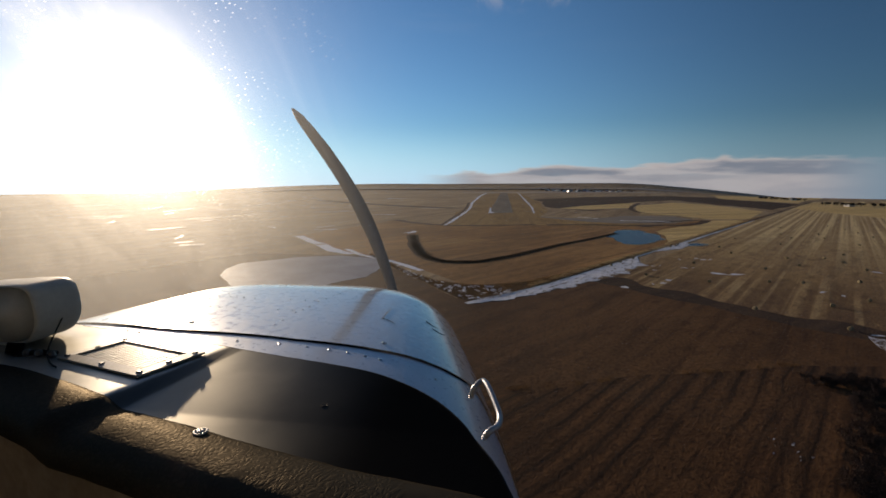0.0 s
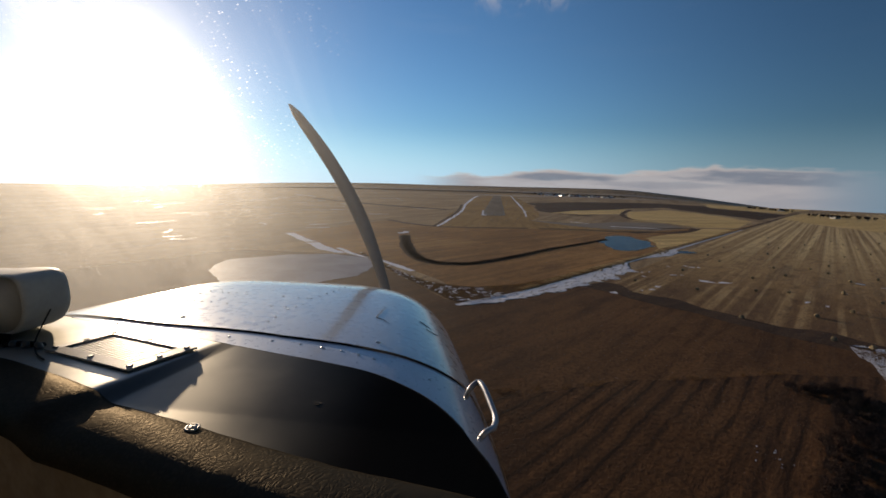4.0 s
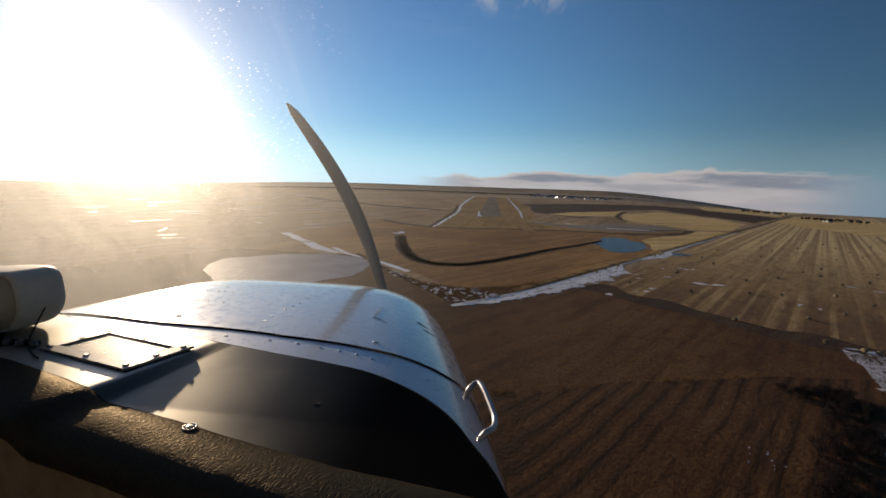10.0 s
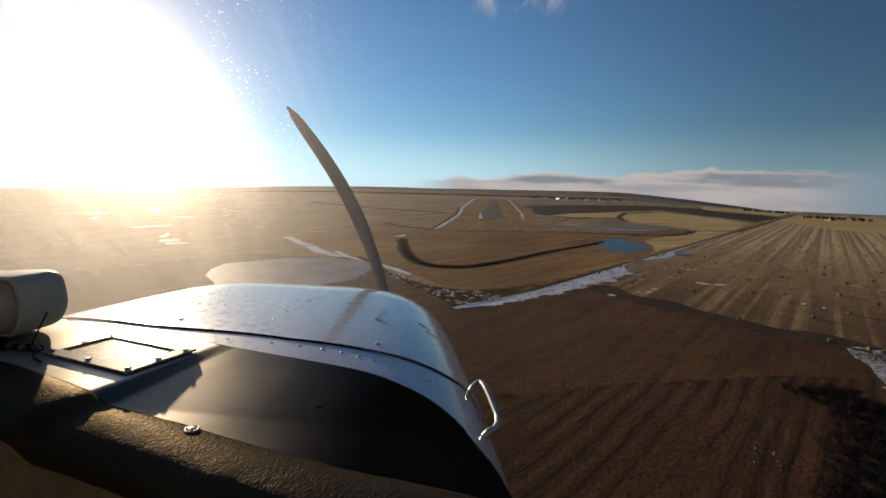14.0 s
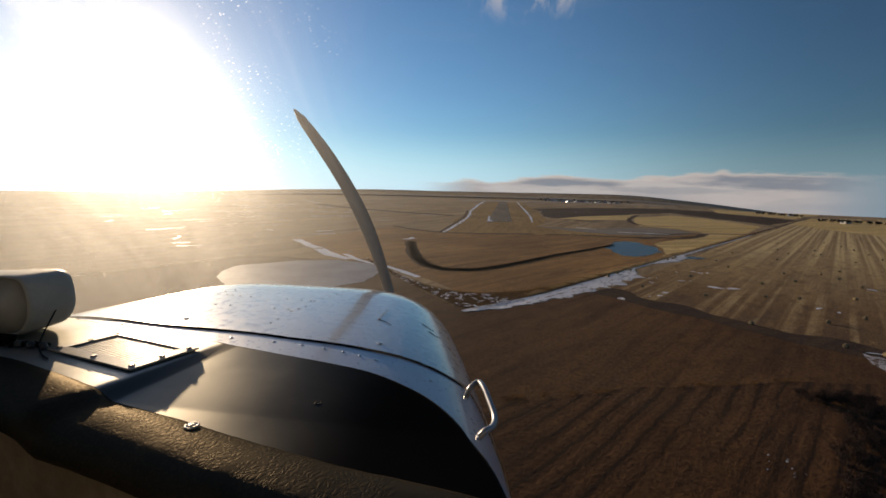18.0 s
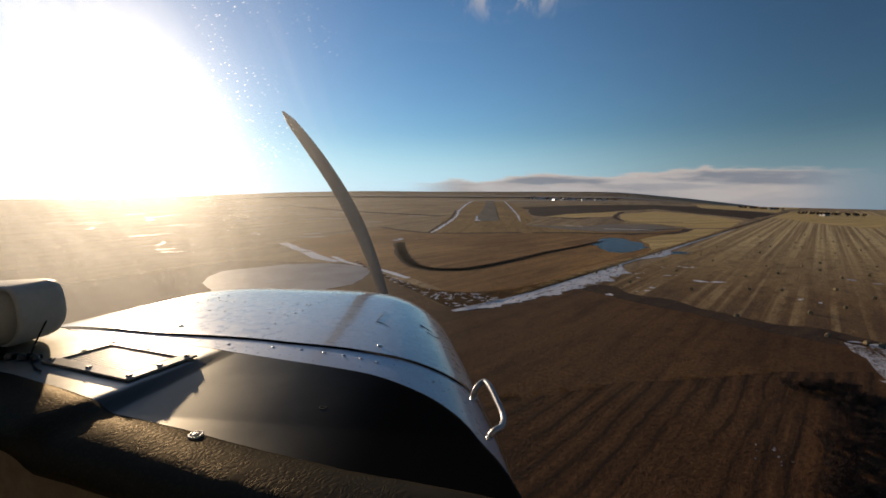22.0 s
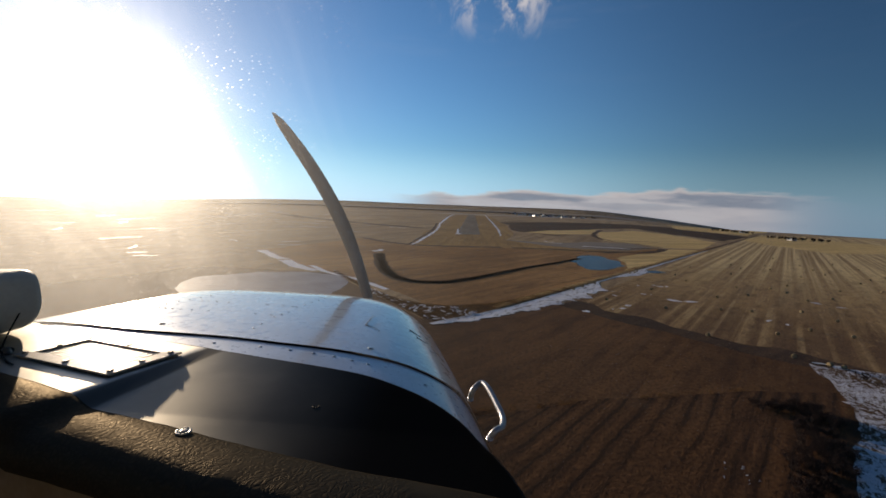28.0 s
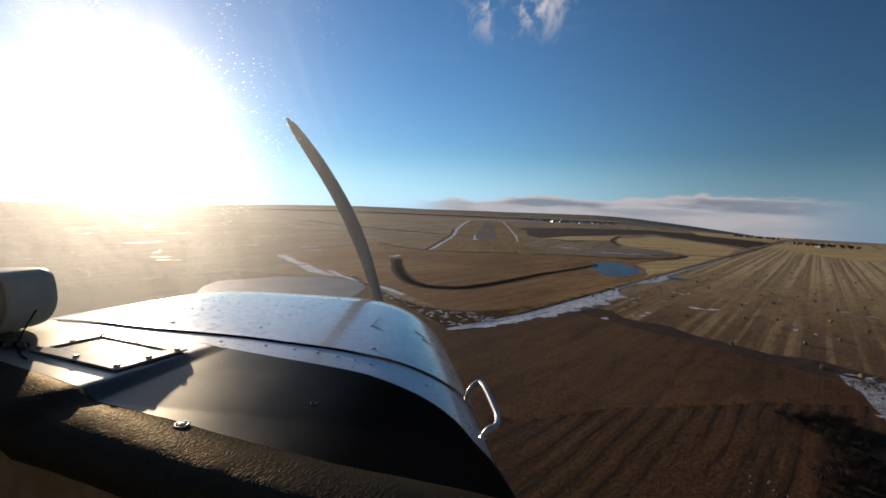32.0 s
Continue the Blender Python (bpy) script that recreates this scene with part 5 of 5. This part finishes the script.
def screw(parent, x, y, z, r, name="screw"):
    """A pan-head screw in a cup washer."""
    ring_v = []
    n = 20
    for rr_, hh in ((1.0, -0.1), (1.0, 0.04), (0.86, 0.11), (0.66, 0.03), (0.62, -0.03)):
        ring_v += [(x + r * rr_ * math.cos(2 * math.pi * k / n), y + r * rr_ * math.sin(2 * math.pi * k / n), z + r * hh) for k in range(n)]
    craft_part("cup_washer", ring_v, grid_faces(5, n, True), M_SCREW, parent, "", True)
    hv = []
    for rr_, hh in ((0.6, -0.04), (0.56, 0.07), (0.40, 0.12), (0.2, 0.14)):
        hv += [(x + r * rr_ * math.cos(2 * math.pi * k / n), y + r * rr_ * math.sin(2 * math.pi * k / n), z + r * hh) for k in range(n)]
    craft_part(name, hv, grid_faces(4, n, True) + [tuple(range(60, 80))], M_SCREW, parent, "", True)
    for a in (0.6, 0.6 + math.pi / 2):
        c, s = math.cos(a), math.sin(a)
        sv = [(x + r * (c * u * 0.34 - s * q * 0.07), y + r * (s * u * 0.34 + c * q * 0.07), z + r * hz) for hz in (0.150, 0.10) for u, q in ((-1, -1), (1, -1), (1, 1), (-1, 1))]
        craft_part("slot", sv, [(0, 1, 2, 3), (4, 5, 6, 7), (0, 1, 5, 4), (1, 2, 6, 5), (2, 3, 7, 6), (3, 0, 4, 7)], M_GASKET, parent)


screw(lip, -0.400, 0.519, -0.3295, 0.0100)
# plugged hole in the dash
n = 18
hv = []
for rr_, hh in ((0.0055, 0.0001), (0.005, 0.0004), (0.004, 0.0002), (0.0035, -0.001)):
    hv += [(-0.262 + rr_ * math.cos(2 * math.pi * k / n), 0.620 + rr_ * math.sin(2 * math.pi * k / n), dash_z(-0.262, 0.620) + hh) for k in range(n)]
craft_part("plugged_hole", hv, grid_faces(4, n, True) + [tuple(range(54, 72))], M_GASKET, dash, "small plugged hole", True)

# vent: frame, slats, bolts
V0, VX, VY = Vector((-0.613, 0.646, -0.3185)), Vector((-0.214, 0.052, 0)), Vector((0.037, 0.108, 0))


def vent_point(u, v_, h):
    return V0 + VX * u + VY * v_ + Vector((0, 0, h))


vent = part("defroster_vent", craft_mesh("defroster_vent", [vent_point(u, q, 0.001) for u, q in ((0, 0), (1, 0), (1, 1), (0, 1))], [(0, 1, 2, 3)], M_GASKET), None, craft, "grey slatted defroster vent with a bolted frame")
outer, inner = ((-0.03, -0.05), (1.03, -0.05), (1.03, 1.05), (-0.03, 1.05)), ((0.075, 0.13), (0.925, 0.13), (0.925, 0.87), (0.075, 0.87))
fv = []
for ringp, h in ((outer, 0.0), (outer, 0.004), (inner, 0.0055), (inner, 0.000)):
    fv += [vent_point(u, q, h) for u, q in ringp]
craft_part("vent_frame", fv, grid_faces(4, 4, True), M_VENT, vent, "bevelled grey vent frame")
for k in range(17):
    u = 0.13 + 0.74 * k / 16
    sv = [vent_point(u + du, q, h) for q in (0.14, 0.86) for du, h in ((-0.0105, 0.000), (-0.009, 0.0034), (0.009, 0.0034), (0.0105, 0.000))]
    craft_part("slat", sv, [(0, 1, 5, 4), (1, 2, 6, 5), (2, 3, 7, 6), (0, 3, 7, 4)], M_VENT, vent)
for u, q in ((0.0, 0.0), (0.5, 0.0), (1.0, 0.0), (1.0, 0.5), (1.0, 1.0), (0.5, 1.0), (0.0, 1.0), (0.0, 0.5)):
    c = vent_point(0.03 + 0.94 * u, 0.05 + 0.9 * q, 0.004)
    v, f = tube([c, c + Vector((0, 0, 0.0012)), c + Vector((0, 0, 0.0026))], 0.0058, 8, 0.0042)
    craft_part("bolt", v, f, M_BOLT, vent)

# windshield: curved acrylic from the dash edge up and back over the seats
verts = []
wx = list(np.linspace(-1.95, 0.55, 70))
for i in range(-10, 24):
    t = i / 23
    for x in wx:
        y = 0.945 - 0.10 * ((x + 0.85) / 0.9) ** 2 - 0.16 * ((x + 0.85) / 1.2) ** 4
        bow = 0.05 * math.sin(math.pi * max(0.0, t))
        verts.append((x + (-0.9 - x) * 0.16 * max(0.0, t), y - 0.66 * max(0.0, t) + bow, -0.335 + (0.92 if t > 0 else 2.0) * t + bow))
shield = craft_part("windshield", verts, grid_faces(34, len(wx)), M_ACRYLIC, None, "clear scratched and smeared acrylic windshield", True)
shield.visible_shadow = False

# cabin behind and above the eye, out of sight; its lining bounces fill light
def cabin_box(name, x0, x1, y0, y1, z0, z1, mat=M_CABIN, label=""):
    vs = [(x, y, z) for z in (z0, z1) for x, y in ((x0, y0), (x1, y0), (x1, y1), (x0, y1))]
    craft_part(name, vs, [(0, 1, 2, 3), (4, 5, 6, 7), (0, 1, 5, 4), (1, 2, 6, 5), (2, 3, 7, 6), (3, 0, 4, 7)], mat, None, label)


cabin_box("cabin_roof", -1.9, 0.54, -1.6, 0.02, 0.56, 0.60, label="grey cabin headlining")
arch = []
for y in (0.02, -0.2, -0.8, -1.4, -1.66):
    for k in range(25):
        a = math.pi * k / 24
        wd = 1.26 if y > -1.5 else 1.18
        arch.append((-0.69 + wd * math.copysign(abs(math.cos(a)) ** 0.55, math.cos(a)), y, 0.33 + (0.31 if y > -1.5 else 0.26) * abs(math.sin(a)) ** 0.7))
craft_part("roof_skin", arch, grid_faces(5, 25), M_COWL, None, "rounded grey-blue cabin roof", True)
cabin_box("rear_bulkhead", -1.9, 0.54, -1.64, -1.60, -1.2, 0.56)
cabin_box("cabin_floor", -1.9, 0.54, -1.6, 0.40, -1.24, -1.20)
cabin_box("cabin_side", 0.52, 0.56, -1.6, 0.05, -1.2, -0.22)
cabin_box("cabin_side", -1.94, -1.90, -1.6, 0.60, -1.2, -0.22)
cabin_box("window_post", 0.52, 0.56, -0.75, -0.6, -0.22, 0.56)
cabin_box("window_post", -1.94, -1.90, -0.75, -0.6, -0.22, 0.56)

# ---- instrument on the dash, with its cable ----
def dash_instrument():
    at = Vector((-0.875, 0.665, -0.318))
    r = root("dash_instrument", at * A + EYE, "rounded grey instrument housing on a dash bracket", "instrument")

    def piece(name, verts_, faces_, mat, parent, label="", smooth=True):
        return part(name, mesh_from(name, [(Vector(v) - at) * A for v in verts_], faces_, mat, smooth), None, parent, label)

    shape = smooth_line([(-1.13, 0, -0.318), (-1.14, 0, -0.26), (-1.12, 0, -0.205), (-1.06, 0, -0.195), (-0.965, 0, -0.189), (-0.935, 0, -0.197), (-0.924, 0, -0.22),
                         (-0.922, 0, -0.262), (-0.937, 0, -0.294), (-0.965, 0, -0.313), (-1.03, 0, -0.318), (-1.08, 0, -0.319)], 60)
    mid = Vector((-1.03, 0, -0.255))
    hv_ = []
    for y_, k_ in ((0.742, 0.90), (0.735, 0.96), (0.742, 0.99), (0.752, 1.0), (0.82, 1.0), (0.835, 0.97), (0.838, 0.92)):
        hv_ += [mid + (p - mid) * k_ + Vector((0, y_, 0)) for p in shape]
    piece("housing", hv_, grid_faces(7, 60, True) + [tuple(range(60)), tuple(range(360, 420))], M_POD, r)
    v, f = tube([(-0.95, 0.715, -0.30), (-0.95, 0.708, -0.319)], 0.014, 10)
    br = piece("bracket", v, f, M_GASKET, r)
    for k in range(3):
        c = Vector((-0.915 + 0.028 * k, 0.705, -0.318))
        v, f = tube([c, c + Vector((0, 0, 0.006)), c + Vector((0, 0, 0.010))], 0.008, 8, 0.005)
        piece("bolt", v, f, M_BOLT, br)
    v, f = tube(smooth_line([(-0.93, 0.70, -0.318), (-0.90, 0.712, -0.316), (-0.86, 0.715, -0.317)], 10), 0.006, 8)
    piece("base_bar", v, f, M_GASKET, br)
    v, f = tube(smooth_line([(-0.925, 0.79, -0.27), (-0.905, 0.755, -0.29), (-0.88, 0.72, -0.305), (-0.862, 0.70, -0.314), (-0.82, 0.67, -0.3165), (-0.79, 0.655, -0.3165)], 30), 0.0016, 6)
    piece("cable", v, f, M_GASKET, r, "thin dark cable")


dash_instrument()
